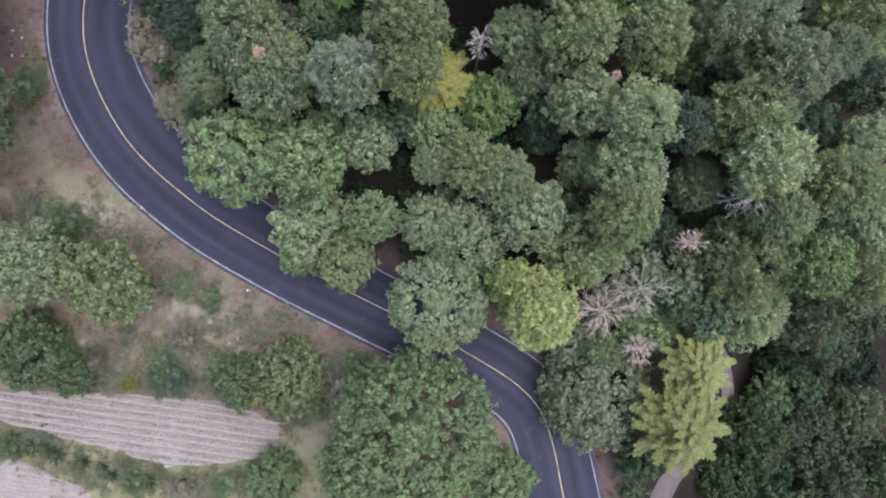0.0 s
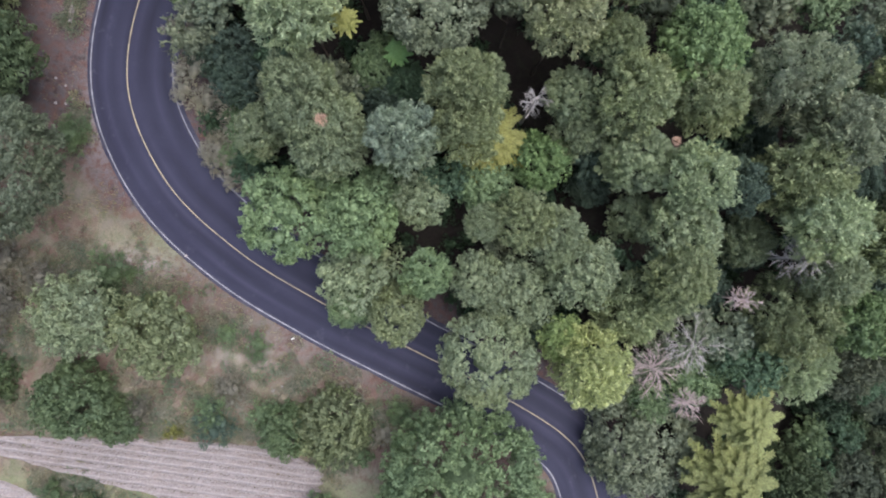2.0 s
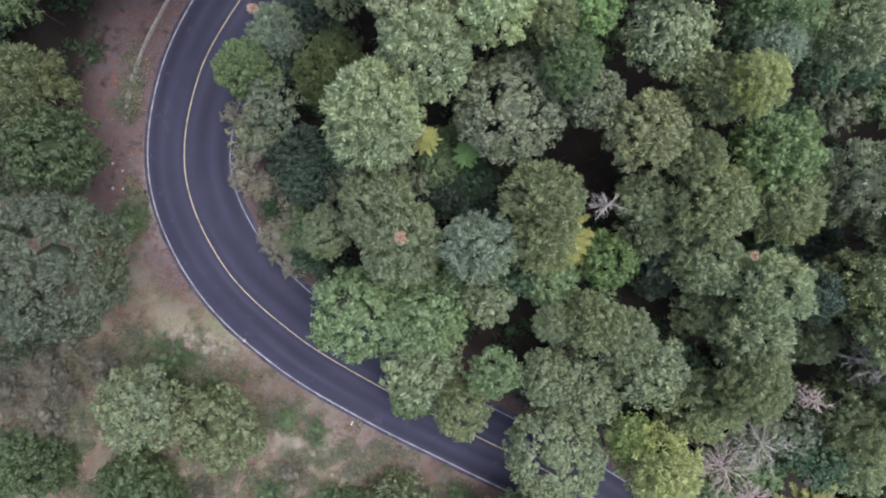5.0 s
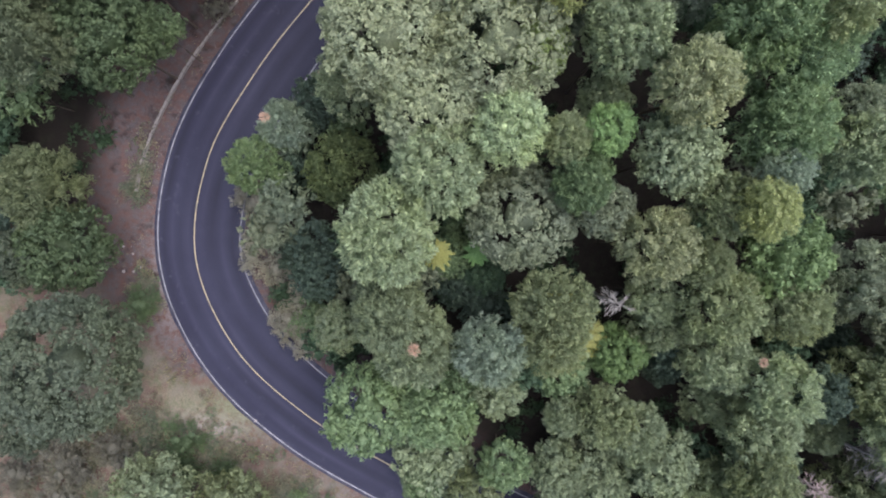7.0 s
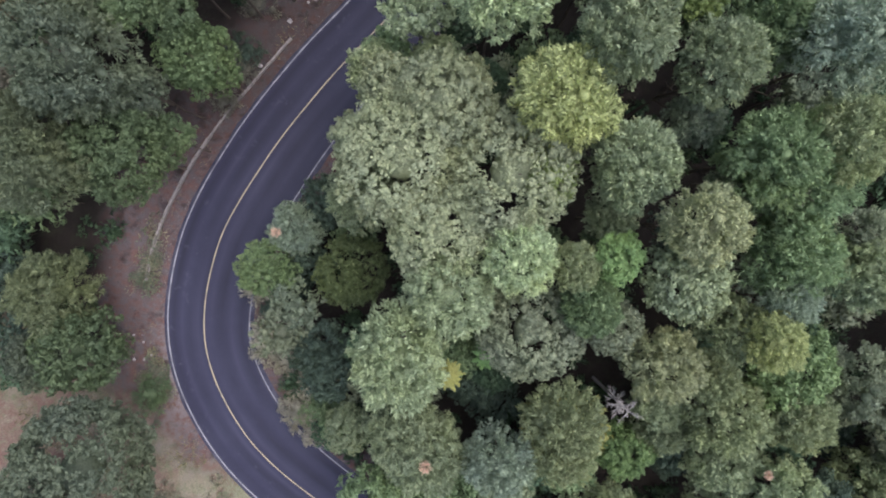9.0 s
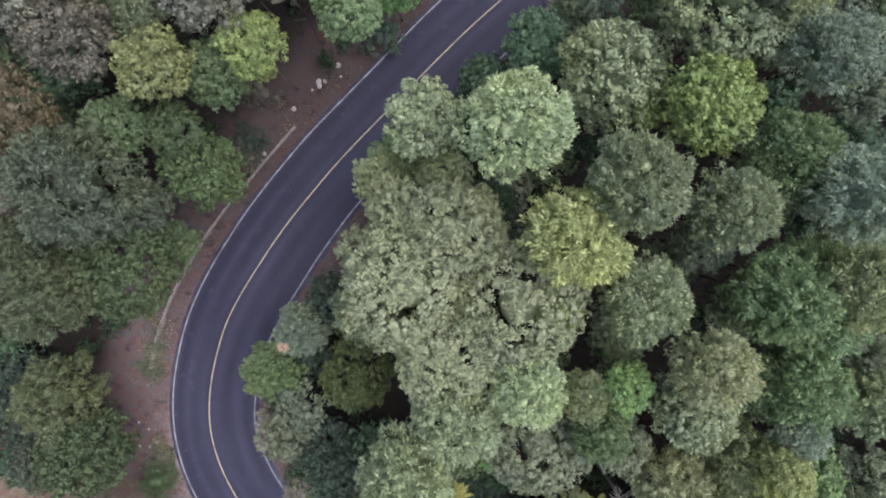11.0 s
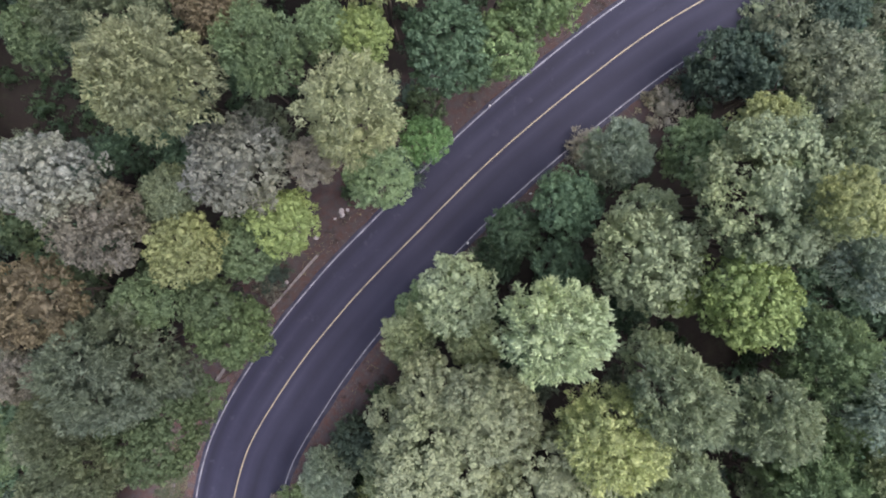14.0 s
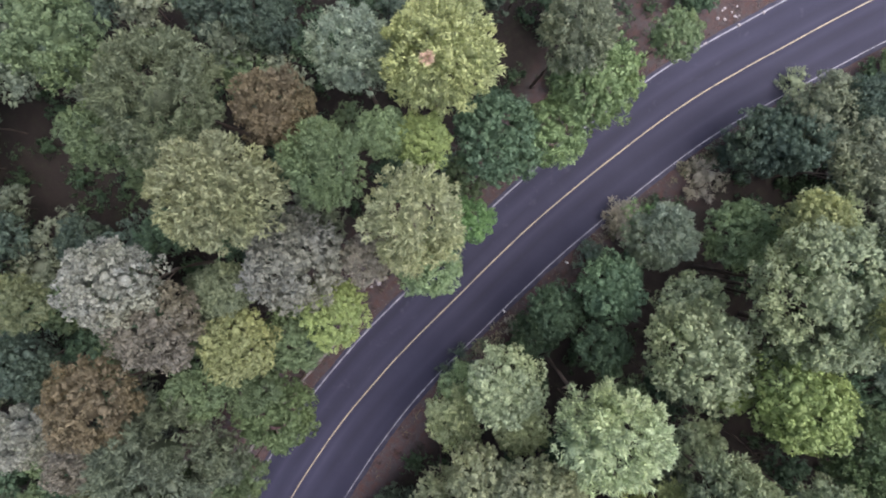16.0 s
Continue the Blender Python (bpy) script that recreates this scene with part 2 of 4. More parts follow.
sand_w = np.exp(-(((XX + 30.5) / 3.4) ** 2 + ((YY - 3.2) / 1.3) ** 2)) + 0.35 * np.exp(-(((XX + 20) / 5) ** 2 + ((YY + 5) / 2.2) ** 2)) + 0.9 * np.exp(-(((XX + 12) / 2.5) ** 2 + ((YY + 18) / 2.5) ** 2)) + 0.5 * np.exp(-((XX + 33.5) ** 2 / 4 + (YY - 16) ** 2 / 20))
turf_w = ease(-15, -18, YY) * (XX < -8) * 0.9 + 0.7 * np.exp(-(((XX + 27) / 5) ** 2 + ((YY - 5) / 2.0) ** 2))
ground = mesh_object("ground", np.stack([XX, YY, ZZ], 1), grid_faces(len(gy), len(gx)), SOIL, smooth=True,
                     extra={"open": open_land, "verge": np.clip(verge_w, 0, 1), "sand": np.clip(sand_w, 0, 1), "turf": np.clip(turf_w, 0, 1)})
tagged(ground, "leaf litter darkened for forest shade, red soil and dry grass ground", "ground", kind="structure")

# ---- road ----
cols = np.array([-1.0, -0.93, -0.84, -0.75, -0.66, -0.55, -0.44, -0.35, -0.26, -0.15, -0.05, 0.05, 0.15, 0.26, 0.35, 0.44, 0.55, 0.66, 0.75, 0.84, 0.93, 1.0])
verts, wheel, polish, edge, scuff, fresh = [], [], [], [], [], []
for (x, y, wl, wr), w, s in zip(LINE, WEST, GONE):
    for c in cols:
        reach = c * ((wl + 0.32) if c > 0 else (wr + 0.4))
        if abs(c) == 1.0:
            reach += 0.1 * noise.noise((s * 0.7, c * 5, 0))
        verts.append((x + w[0] * reach, y + w[1] * reach, 0.07 * (1 - abs(c) ** 2) + (0.0 if abs(c) < 1 else -0.03)))
        drift = c + 0.05 * noise.noise((s * 0.06, c * 2, 4))
        band = 0.5 - 0.5 * math.cos(2 * math.pi * (abs(drift) - 0.15) / 0.4)
        patchy = 0.55 + 0.75 * noise.noise((s * 0.09, c * 6, 2)) + 0.35 * noise.noise((s * 0.4, c * 9, 6))
        wheel.append(min(1.0, max(0.0, band * patchy)))
        polish.append(min(1.0, max(0.0, (1 - band) * (0.4 + 0.9 * noise.noise((s * 0.11, c * 7, 12))))) if abs(c) < 0.9 else 0.0)
        edge.append(1.0 if abs(c) > 0.9 else 0.0)
        fresh.append(float(ease(12, 48, np.array(y))))
        scuff.append(1.0 if 0.3 < c < 0.95 or c < -0.9 else 0.15)
road = mesh_object("road", verts, grid_faces(len(LINE), len(cols)), ASPHALT, smooth=True, extra={"wheel": wheel, "polish": polish, "edge": edge, "scuff": scuff, "fresh": fresh})
tagged(road, "curving two-lane road of dark worn asphalt", "road", kind="structure")


def stripe(name, offset_of, wide, material, label, first=0.0, last=1e9, wobble=0.02):
    """A painted line along the road, on its surface."""
    v, f = [], []
    for (x, y, wl, wr), w, s in zip(LINE, WEST, GONE):
        if not first <= s <= last:
            continue
        o = offset_of(wl, wr) + wobble * noise.noise((s * 0.3, offset_of(1, 1) * 3, 7))
        for e in (-wide / 2, wide / 2):
            q = o + e
            c = q / ((wl + 0.32) if q > 0 else (wr + 0.4))
            v.append((x + w[0] * q, y + w[1] * q, 0.07 * (1 - c * c) + 0.012))
    f = grid_faces(len(v) // 2, 2)
    ob = mesh_object(name, v, f, material, parent=road)
    tagged(ob, label)
    return ob


stripe("centre_line", lambda a, b: 0.0, 0.105, YELLOW, "worn yellow centre line")
stripe("edge_line", lambda a, b: a, 0.12, WHITE, "worn white edge line")
stripe("edge_line", lambda a, b: -b, 0.1, WHITE, "worn white edge line")

# ---- plants ----
STRAW, STRAW2, DARK, DARK2 = (0.178, 0.176, 0.139), (0.194, 0.226, 0.109), (0.053, 0.081, 0.062), (0.059, 0.101, 0.062)
SAGE, PALE, PALE2, GREY = (0.143, 0.18, 0.112), (0.19, 0.24, 0.145), (0.2, 0.228, 0.134), (0.124, 0.15, 0.103)
BLUE, OLIVE, GREEN, GREEN2 = (0.132, 0.172, 0.13), (0.148, 0.182, 0.102), (0.105, 0.153, 0.082), (0.095, 0.176, 0.073)
BRIGHT, BRIGHT2, BRIGHT3, YELLOW_GREEN = (0.112, 0.176, 0.076), (0.1, 0.15, 0.072), (0.105, 0.152, 0.075), (0.145, 0.198, 0.08)
YELLOW2, GOLD, LIME, MOSS = (0.142, 0.189, 0.076), (0.166, 0.176, 0.058), (0.138, 0.16, 0.066), (0.086, 0.114, 0.053)
DUSK, OAKPALE, UMBER, RUST, ASH = (0.109, 0.140, 0.099), (0.151, 0.178, 0.113), (0.155, 0.153, 0.124), (0.152, 0.134, 0.086), (0.196, 0.215, 0.183)
WORDS = {
    STRAW: "straw-grey", STRAW2: "yellowish olive", DARK: "dark green", DARK2: "deep green", SAGE: "sage green", PALE: "pale silvery green",
    PALE2: "pale olive", GREY: "grey-green", BLUE: "bluish green", OLIVE: "olive green", GREEN: "mid green", GREEN2: "fresh green",
    BRIGHT: "bright green", BRIGHT2: "lush green", BRIGHT3: "light green", YELLOW_GREEN: "yellow-green", YELLOW2: "mossy yellow-green",
    GOLD: "golden olive", LIME: "lime yellow", MOSS: "dark moss green", DUSK: "dull green", OAKPALE: "pale oak green",
    UMBER: "brownish thinning", RUST: "rusty autumn brown", ASH: "ashen pale",
}


def unit_ball(level):
    bm = bmesh.new()
    bmesh.ops.create_icosphere(bm, subdivisions=level, radius=1.0)
    v = np.array([q.co[:] for q in bm.verts])
    f = np.array([[q.index for q in t.verts] for t in bm.faces])
    bm.free()
    return v, f


BALL1, BALL2 = unit_ball(1), unit_ball(2)


def unit(v):
    return v / np.maximum(np.linalg.norm(v, axis=1), 1e-6)[:, None]


def around(count, rng, lowest=-0.62, stir=0.7):
    """Directions spread evenly over a ball, down to a lowest height, a little stirred."""
    i = np.arange(count)
    z = 1 - (i + 0.5) / count * (1 - lowest)
    turn = i * 2.39996 + rng.uniform(0, 6.28)
    flat = np.sqrt(np.maximum(1 - z * z, 0))
    d = np.stack([flat * np.cos(turn), flat * np.sin(turn), z], 1)
    return unit(d + rng.normal(0, stir / math.sqrt(count), d.shape))


def crown_mesh(name, seed, lobes, lobe, tufts, tuft, leaves, leaf, slim, below=1.5, cone=0.0, ragged=0.2, comb=0.0, squash=0.85):
    """A crown of radius 1 about its widest place: boughs end in lobes of uneven size, each lobe carries tufts, each tuft its own small leaves."""
    rng = np.random.default_rng(seed)
    way = around(lobes, rng)
    big = lobe * rng.uniform(0.68, 1.28, lobes)
    heart = way * ((1 - 0.9 * big) * rng.uniform(1 - ragged, 1 + 0.45 * ragged, lobes))[:, None]

    def shape(p):
        p = p.copy()
        if cone:
            p[:, :2] *= (1 - cone * np.clip(p[:, 2], 0, 1))[:, None]
        p[:, 2] = np.where(p[:, 2] < 0, p[:, 2] * below, p[:, 2])
        return p

    heart = shape(heart)
    own = np.repeat(np.arange(lobes), tufts)
    d = np.vstack([around(tufts, rng, -0.75, 0.9) for _ in range(lobes)])
    c = heart[own] + d * (big[own] * rng.uniform(0.78, 1.04, len(own)))[:, None] * (1, 1, squash)
    apart = np.linalg.norm((c[:, None] - heart[None]) / big[None, :, None], axis=2)
    apart[np.arange(len(own)), own] = 9
    keep = (apart.min(axis=1) > 0.5) & (d[:, 2] + 0.8 * (d * way[own]).sum(axis=1) > -0.2)
    c, d, own = c[keep], d[keep], own[keep]
    count = len(c)
    r = tuft * rng.uniform(0.62, 1.3, count) * (0.75 + 0.25 * big[own] / lobe)
    # leafy cores of the lobes, and the dark heart of the crown
    bv, bf = BALL1
    iv, jf = BALL2
    verts = [(heart[:, None] + bv[None] * (big[:, None, None] * 0.45) * rng.uniform(0.7, 1.2, (lobes, len(bv), 1)) * (1, 1, squash)).reshape(-1, 3)]
    faces = [(bf[None] + (np.arange(lobes) * len(bv))[:, None, None]).reshape(-1, 3)]
    at = lobes * len(bv)
    verts.append(shape(iv * 0.32 * rng.uniform(0.9, 1.1, (len(iv), 1))))
    faces.append(jf + at)
    at += len(iv)
    n = count * leaves
    of = np.repeat(np.arange(count), leaves)
    bough = unit(c - heart[own] * 0.5)
    out = unit(rng.normal(0, 0.8, (n, 3)) + 0.8 * d[of] + 0.15 * bough[of] + (0, 0, 0.15))
    p = c[of] + out * (r[of] * rng.uniform(0.55, 1.22, n))[:, None]
    more = n // 3  # leaves that fill the hollows of each lobe between its tufts
    which = rng.integers(0, count, more)
    turn = unit(d[which] + rng.normal(0, 0.5, (more, 3)))
    p = np.vstack([p, heart[own[which]] + turn * (big[own[which]] * rng.uniform(0.5, 0.95, more))[:, None] * (1, 1, squash)])
    out, of = np.vstack([out, turn]), np.concatenate([of, which])
    n += more
    lean = unit(out + rng.normal(0, 0.52, (n, 3)))
    a = unit(np.cross(lean, rng.normal(0, 1, (n, 3))) + (out + bough[of]) * comb)
    b = unit(np.cross(lean, a))
    length = leaf * rng.uniform(0.6, 1.4, n)[:, None]
    blade = np.stack([p - a * length / 2 + b * length * slim / 2, p - a * length / 2 - b * length * slim / 2, p + a * length / 2 + out * length * 0.1], 1)
    verts.append(blade.reshape(-1, 3))
    faces.append(np.arange(n * 3).reshape(-1, 3) + at)
    me = bpy.data.meshes.new(name)
    me.from_pydata(np.vstack(verts).tolist(), [], np.vstack(faces).tolist())
    me.materials.append(LEAF)
    me.shade_smooth()
    return me


def tube(v, f, path, radii, sides=6):
    """Adds a tapered tube along a path to lists of vertices and faces."""
    base = len(v)
    for k, (p, r) in enumerate(zip(path, radii)):
        way = Vector(path[min(k + 1, len(path) - 1)]) - Vector(path[max(k - 1, 0)])
        q = way.to_track_quat("Z", "Y")
        for s in range(sides):
            a = 2 * math.pi * s / sides
            v.append(tuple(Vector(p) + q @ Vector((r * math.cos(a), r * math.sin(a), 0))))
    for k in range(len(path) - 1):
        for s in range(sides):
            f.append((base + k * sides + s, base + k * sides + (s + 1) % sides, base + (k + 1) * sides + (s + 1) % sides, base + (k + 1) * sides + s))
    f.append(tuple(base + (len(path) - 1) * sides + s for s in range(sides)))


def trunk_mesh(name, seed, limbs=7, start=0.45):
    """A tapered trunk 1 high, with limbs that rise into the crown."""
    rnd = random.Random(seed)
    v, f = [], []
    bend = [(rnd.uniform(-0.012, 0.012) * k, rnd.uniform(-0.012, 0.012) * k, k / 6 - 0.02) for k in range(7)]
    tube(v, f, bend, [0.03, 0.021, 0.018, 0.016, 0.013, 0.009, 0.003], 8)
    for n in range(limbs):
        z = start + (0.92 - start) * n / limbs
        a = n * 2.4 + rnd.uniform(-0.4, 0.4)
        r = 0.14 * (1.15 - z) / 0.6
        at = Vector((0, 0, z))
        tip = at + Vector((math.cos(a) * r, math.sin(a) * r, r * 0.6))
        tube(v, f, [at, at.lerp(tip, 0.5) + Vector((0, 0, -0.008)), tip], [0.009, 0.006, 0.002], 5)
    me = bpy.data.meshes.new(name)
    me.from_pydata(v, [], f)
    me.materials.append(BARK)
    me.shade_smooth()
    return me


PINES = [crown_mesh("pine_crown", 10 + n, 30 + 3 * (n % 4), 0.285, 11, 0.12, 34, 0.085, 0.46, 1.35, 0.18, 0.17, 0.7, 0.75) for n in range(8)]
BIG_PINES = [crown_mesh("broad_pine_crown", 20 + n, 48, 0.22, 11, 0.095, 34, 0.064, 0.46, 1.3, 0.12, 0.2, 0.7, 0.75) for n in range(4)]
BROADS = [crown_mesh("broadleaf_crown", 30 + n, 28 + 3 * (n % 4), 0.28, 11, 0.115, 24, 0.088, 0.6, 1.15, 0.0, 0.2, 0.1) for n in range(8)]
GREAT_OAKS = [crown_mesh("great_oak_crown", 56 + n, 110, 0.15, 12, 0.06, 26, 0.046, 0.6, 1.1, 0.0, 0.1, 0.1, 0.9) for n in range(2)]
OAKS = [crown_mesh("oak_crown", 50 + n, 70, 0.185, 11, 0.075, 24, 0.058, 0.6, 1.2, 0.0, 0.12, 0.1, 0.9) for n in range(4)]
BUSHES = [crown_mesh("bush_crown", 60 + n, 8, 0.4, 8, 0.2, 26, 0.15, 0.26, 1.0, 0.0, 0.5, 1.2) for n in range(4)]
CYPRESSES = [crown_mesh("cypress_crown", 70, 60, 0.2, 11, 0.09, 22, 0.06, 0.45, 1.6, 0.35, 0.1, 0.5)]
TRUNKS = [trunk_mesh("trunk", 80 + n) for n in range(4)]
STEMS = [trunk_mesh("stem", 86 + n, 2, 0.4) for n in range(2)]
planted = random.Random(5)
CROWNS = []


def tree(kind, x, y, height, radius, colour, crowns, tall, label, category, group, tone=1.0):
    """A tree or bush that stands on the land at x, y: its whole height, its crown's radius and colour. The tone puts a
    region's brightness or dimness into that colour.
    """
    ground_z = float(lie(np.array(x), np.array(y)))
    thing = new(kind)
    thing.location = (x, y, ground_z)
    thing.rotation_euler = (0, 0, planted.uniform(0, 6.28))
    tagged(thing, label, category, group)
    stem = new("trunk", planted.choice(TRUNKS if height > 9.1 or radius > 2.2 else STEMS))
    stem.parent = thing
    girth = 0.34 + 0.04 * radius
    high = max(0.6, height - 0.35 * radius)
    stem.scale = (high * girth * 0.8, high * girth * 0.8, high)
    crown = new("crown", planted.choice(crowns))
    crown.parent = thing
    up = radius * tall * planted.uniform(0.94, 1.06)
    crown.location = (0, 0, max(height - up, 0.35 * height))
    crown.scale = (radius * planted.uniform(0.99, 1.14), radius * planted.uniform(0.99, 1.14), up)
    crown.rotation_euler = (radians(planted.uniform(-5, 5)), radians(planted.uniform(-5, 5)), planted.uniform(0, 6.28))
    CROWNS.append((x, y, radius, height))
    # crown colour scaled by the brightness painted in for its region
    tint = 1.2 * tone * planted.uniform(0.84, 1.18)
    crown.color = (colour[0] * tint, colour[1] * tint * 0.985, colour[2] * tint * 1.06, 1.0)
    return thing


def pine(x, y, height, radius, colour, tone=1.0):
    return tree("pine_tree", x, y, height, radius, colour, PINES if radius < 3.05 else BIG_PINES, 1.3, "tall rounded pine tree with tufted %s needles" % WORDS[colour], "tree", "pine trees of the wood", tone)


def broadleaf(x, y, height, radius, colour, tone=1.0):
    if height < 3.2:
        return tree("shrub", x, y, height, radius, colour, BROADS, 0.85, "leafy roadside shrub with %s leaves" % WORDS[colour], "shrub", "shrubs", tone)
    return tree("broadleaf_tree", x, y, height, radius, colour, BROADS if radius < 3.4 else OAKS, 1.08, "bushy broadleaf tree with dense %s foliage" % WORDS[colour], "tree", "broadleaf trees of the wood", tone)


def oak(x, y, height, radius, colour, tone=1.0):
    return tree("oak_tree", x, y, height, radius, colour, OAKS if radius < 4.8 else GREAT_OAKS, 0.85, "large spreading oak tree with fine %s leaves" % WORDS[colour], "tree", "spreading oaks", tone)


def bush(x, y, height, radius, colour, tone=1.0):
    return tree("bush", x, y, min(height, 3.4), radius, colour, BUSHES, 0.7, "low twiggy %s bush on the verge" % WORDS[colour], "bush", "verge bushes", tone)


def cypress(x, y, height, radius, colour, tone=1.0):
    return tree("cypress_tree", x, y, height, radius, colour, CYPRESSES, 1.5, "dense conical cypress tree with %s foliage" % WORDS[colour], "tree", "", tone)


def bough_mesh(name, seed):
    """A conifer crown of radius 1 and height 1: tiers of drooping boughs with side sprays."""
    rng = random.Random(seed)
    v, f = [], []
    for tier in range(9):
        z = 1.0 - tier * 0.1
        reach = 0.14 + 0.86 * (tier / 8) ** 0.8
        many = 5 + tier
        for n in range(many):
            a = 2 * math.pi * (n + rng.uniform(-0.3, 0.3)) / many + tier * 0.7
            r = reach * rng.uniform(0.75, 1.1)
            out, across = Vector((math.cos(a), math.sin(a), 0)), Vector((-math.sin(a), math.cos(a), 0))
            steps = 5 + int(r * 13)
            for s in range(steps):
                u = (s + 0.5) / steps
                p = out * (r * u) + Vector((0, 0, z + 0.07 * u - 0.17 * r * u * u))
                for w in (-1, 1):
                    for twist in (0.35, 0.95):
                        length = (0.3 - 0.2 * u) * (0.45 + 0.55 * r) * rng.uniform(0.7, 1.2)
                        way = (across * w * math.sin(twist) + out * math.cos(twist) + Vector((0, 0, rng.uniform(-0.25, 0.15)))).normalized()
                        flat = way.cross(Vector((0, 0, 1))).normalized() * length * 0.17
                        k = len(v)
                        v += [tuple(p - flat * 0.5), tuple(p + way * length * 0.6 + flat), tuple(p + way * length), tuple(p + way * length * 0.5 - flat)]
                        f.append((k, k + 1, k + 2, k + 3))
    me = bpy.data.meshes.new(name)
    me.from_pydata(v, [], f)
    me.materials.append(LEAF)
    return me


BOUGHS = [bough_mesh("conifer_boughs", 90), bough_mesh("conifer_boughs", 91)]


def conifer(x, y, height, radius, colour, tone=1.0):
    thing = tree("conifer_tree", x, y, height, radius, colour, BOUGHS, 1.0, "young feathery conifer with %s drooping boughs" % WORDS[colour], "tree", "feathery conifers", tone)
    crown = thing.children[1]
    deep = min(radius * 2.2, height * 0.75)
    crown.scale = (radius, radius, deep)
    crown.location = (0, 0, height - deep)
    return thing


def dead_tree(x, y, height, radius, material, label, lean=0.0, upper=0.35):
    """A bare dead tree: a trunk and a head of thin branching limbs."""
    rnd = random.Random(int(x * 10 + y * 7))
    thing = new("dead_tree")
    thing.location = (x, y, float(lie(np.array(x), np.array(y))))
    tagged(thing, label, "tree", "dead trees")
    v, f = [], []
    tip = Vector((lean, lean * 0.3, height))
    tube(v, f, [(0, 0, -0.1), tuple(tip * 0.5), tuple(tip)], [0.17, 0.12, 0.035], 7)
    mesh_object("trunk", v, f, material, thing, True)
    for n in range(44):
        u = 1 - upper * rnd.random()
        at = tip * u
        a = n * 2.4 + rnd.uniform(-0.3, 0.3)
        r = radius * rnd.uniform(0.5, 1.1)
        end = at + Vector((math.cos(a) * r, math.sin(a) * r, rnd.uniform(-0.1, 0.5) * r))
        v, f = [], []
        mid = at.lerp(end, 0.5) + Vector((rnd.uniform(-0.1, 0.1) * r, rnd.uniform(-0.1, 0.1) * r, 0.12 * r))
        tube(v, f, [at, mid, end], [0.026, 0.016, 0.006], 4)
        for _ in range(12):
            q = mid.lerp(end, rnd.random())
            e = q + Vector((math.cos(a + rnd.uniform(-1, 1)), math.sin(a + rnd.uniform(-1, 1)), rnd.uniform(-0.2, 0.5))) * r * rnd.uniform(0.2, 0.42)
            tube(v, f, [q, e], [0.013, 0.005], 3)
        mesh_object("branch", v, f, material, thing)
    return thing


# ---- the wood: x, y, height, crown radius, colour, and the tone of its region ----
bush(-22.2, 17.9, 1.8, 1.58, STRAW, 1.25)
broadleaf(-19.2, 17.2, 9.1, 2.05, DARK, 1.00)
pine(-13.3, 15.0, 15.6, 2.67, SAGE, 1.25)
pine(-11.9, 12.7, 14.2, 2.89, SAGE, 1.25)
broadleaf(-17.5, 13.2, 9.4, 1.77, SAGE, 1.25)
pine(-6.4, 12.2, 14.9, 2.48, BLUE, 1.25)
pine(-2.2, 15.2, 15.8, 2.66, OLIVE, 1.25)
pine(-2.1, 12.7, 14.4, 2.20, OLIVE, 1.25)
conifer(-0.4, 12.8, 9.6, 3.26, GOLD, 1.25)
broadleaf(3.8, 11.2, 9.3, 2.13, BRIGHT, 1.25)
pine(5.4, 15.6, 11.8, 1.80, SAGE, 1.25)
pine(6.3, 13.3, 10.4, 2.08, SAGE, 1.38)
pine(9.3, 15.2, 15.1, 2.63, OLIVE, 1.38)
pine(14.7, 15.2, 14.1, 2.29, OLIVE, 1.38)
pine(10.2, 11.1, 12.0, 2.41, SAGE, 1.38)
pine(13.9, 9.4, 14.4, 2.52, PALE, 1.38)
broadleaf(16.9, 9.1, 13.1, 1.87, DARK, 1.00)
pine(21.2, 16.7, 14.2, 3.10, GREY, 1.38)
pine(23.5, 12.7, 15.1, 2.80, GREY, 1.38)
pine(26.8, 13.6, 14.4, 1.73, GREY, 1.38)
pine(21.2, 9.6, 14.6, 2.99, OLIVE, 1.38)
pine(22.3, 6.3, 15.3, 2.46, PALE, 1.38)
pine(27.9, 5.0, 13.9, 2.47, OLIVE, 1.38)
pine(30.2, 16.8, 12.9, 2.45, OLIVE, 1.38)
broadleaf(32.0, 8.7, 9.5, 1.77, SAGE, 1.38)
broadleaf(-10.1, 7.2, 10.6, 3.10, GREEN, 1.25)
broadleaf(-5.5, 8.4, 9.2, 2.22, SAGE, 1.25)
broadleaf(-0.6, 9.8, 8.5, 2.16, GREEN, 1.25)
pine(-0.6, 6.5, 9.8, 1.42, SAGE, 1.25)
pine(2.4, 6.7, 11.3, 2.24, OLIVE, 1.25)
pine(4.6, 5.5, 10.7, 2.14, SAGE, 1.25)
broadleaf(6.8, 2.8, 10.4, 2.50, SAGE, 1.38)
pine(11.2, 7.1, 8.4, 1.95, SAGE, 1.38)
pine(13.4, 5.6, 12.6, 2.71, SAGE, 1.38)
pine(12.8, 2.6, 14.1, 2.21, OLIVE, 1.38)
pine(10.9, 0.1, 10.6, 2.76, OLIVE, 1.38)
broadleaf(17.1, 1.5, 7.3, 1.99, DARK, 1.00)
broadleaf(-5.0, 2.6, 9.6, 1.94, GREEN, 1.25)
broadleaf(-10.5, 2.3, 6.6, 3.29, SAGE, 1.25)
broadleaf(-11.2, -0.3, 5.3, 1.94, GREEN, 1.25)
broadleaf(-7.4, -0.9, 7.6, 2.20, OLIVE, 1.25)
broadleaf(-15.3, 7.1, 10.9, 3.17, GREEN, 1.25)
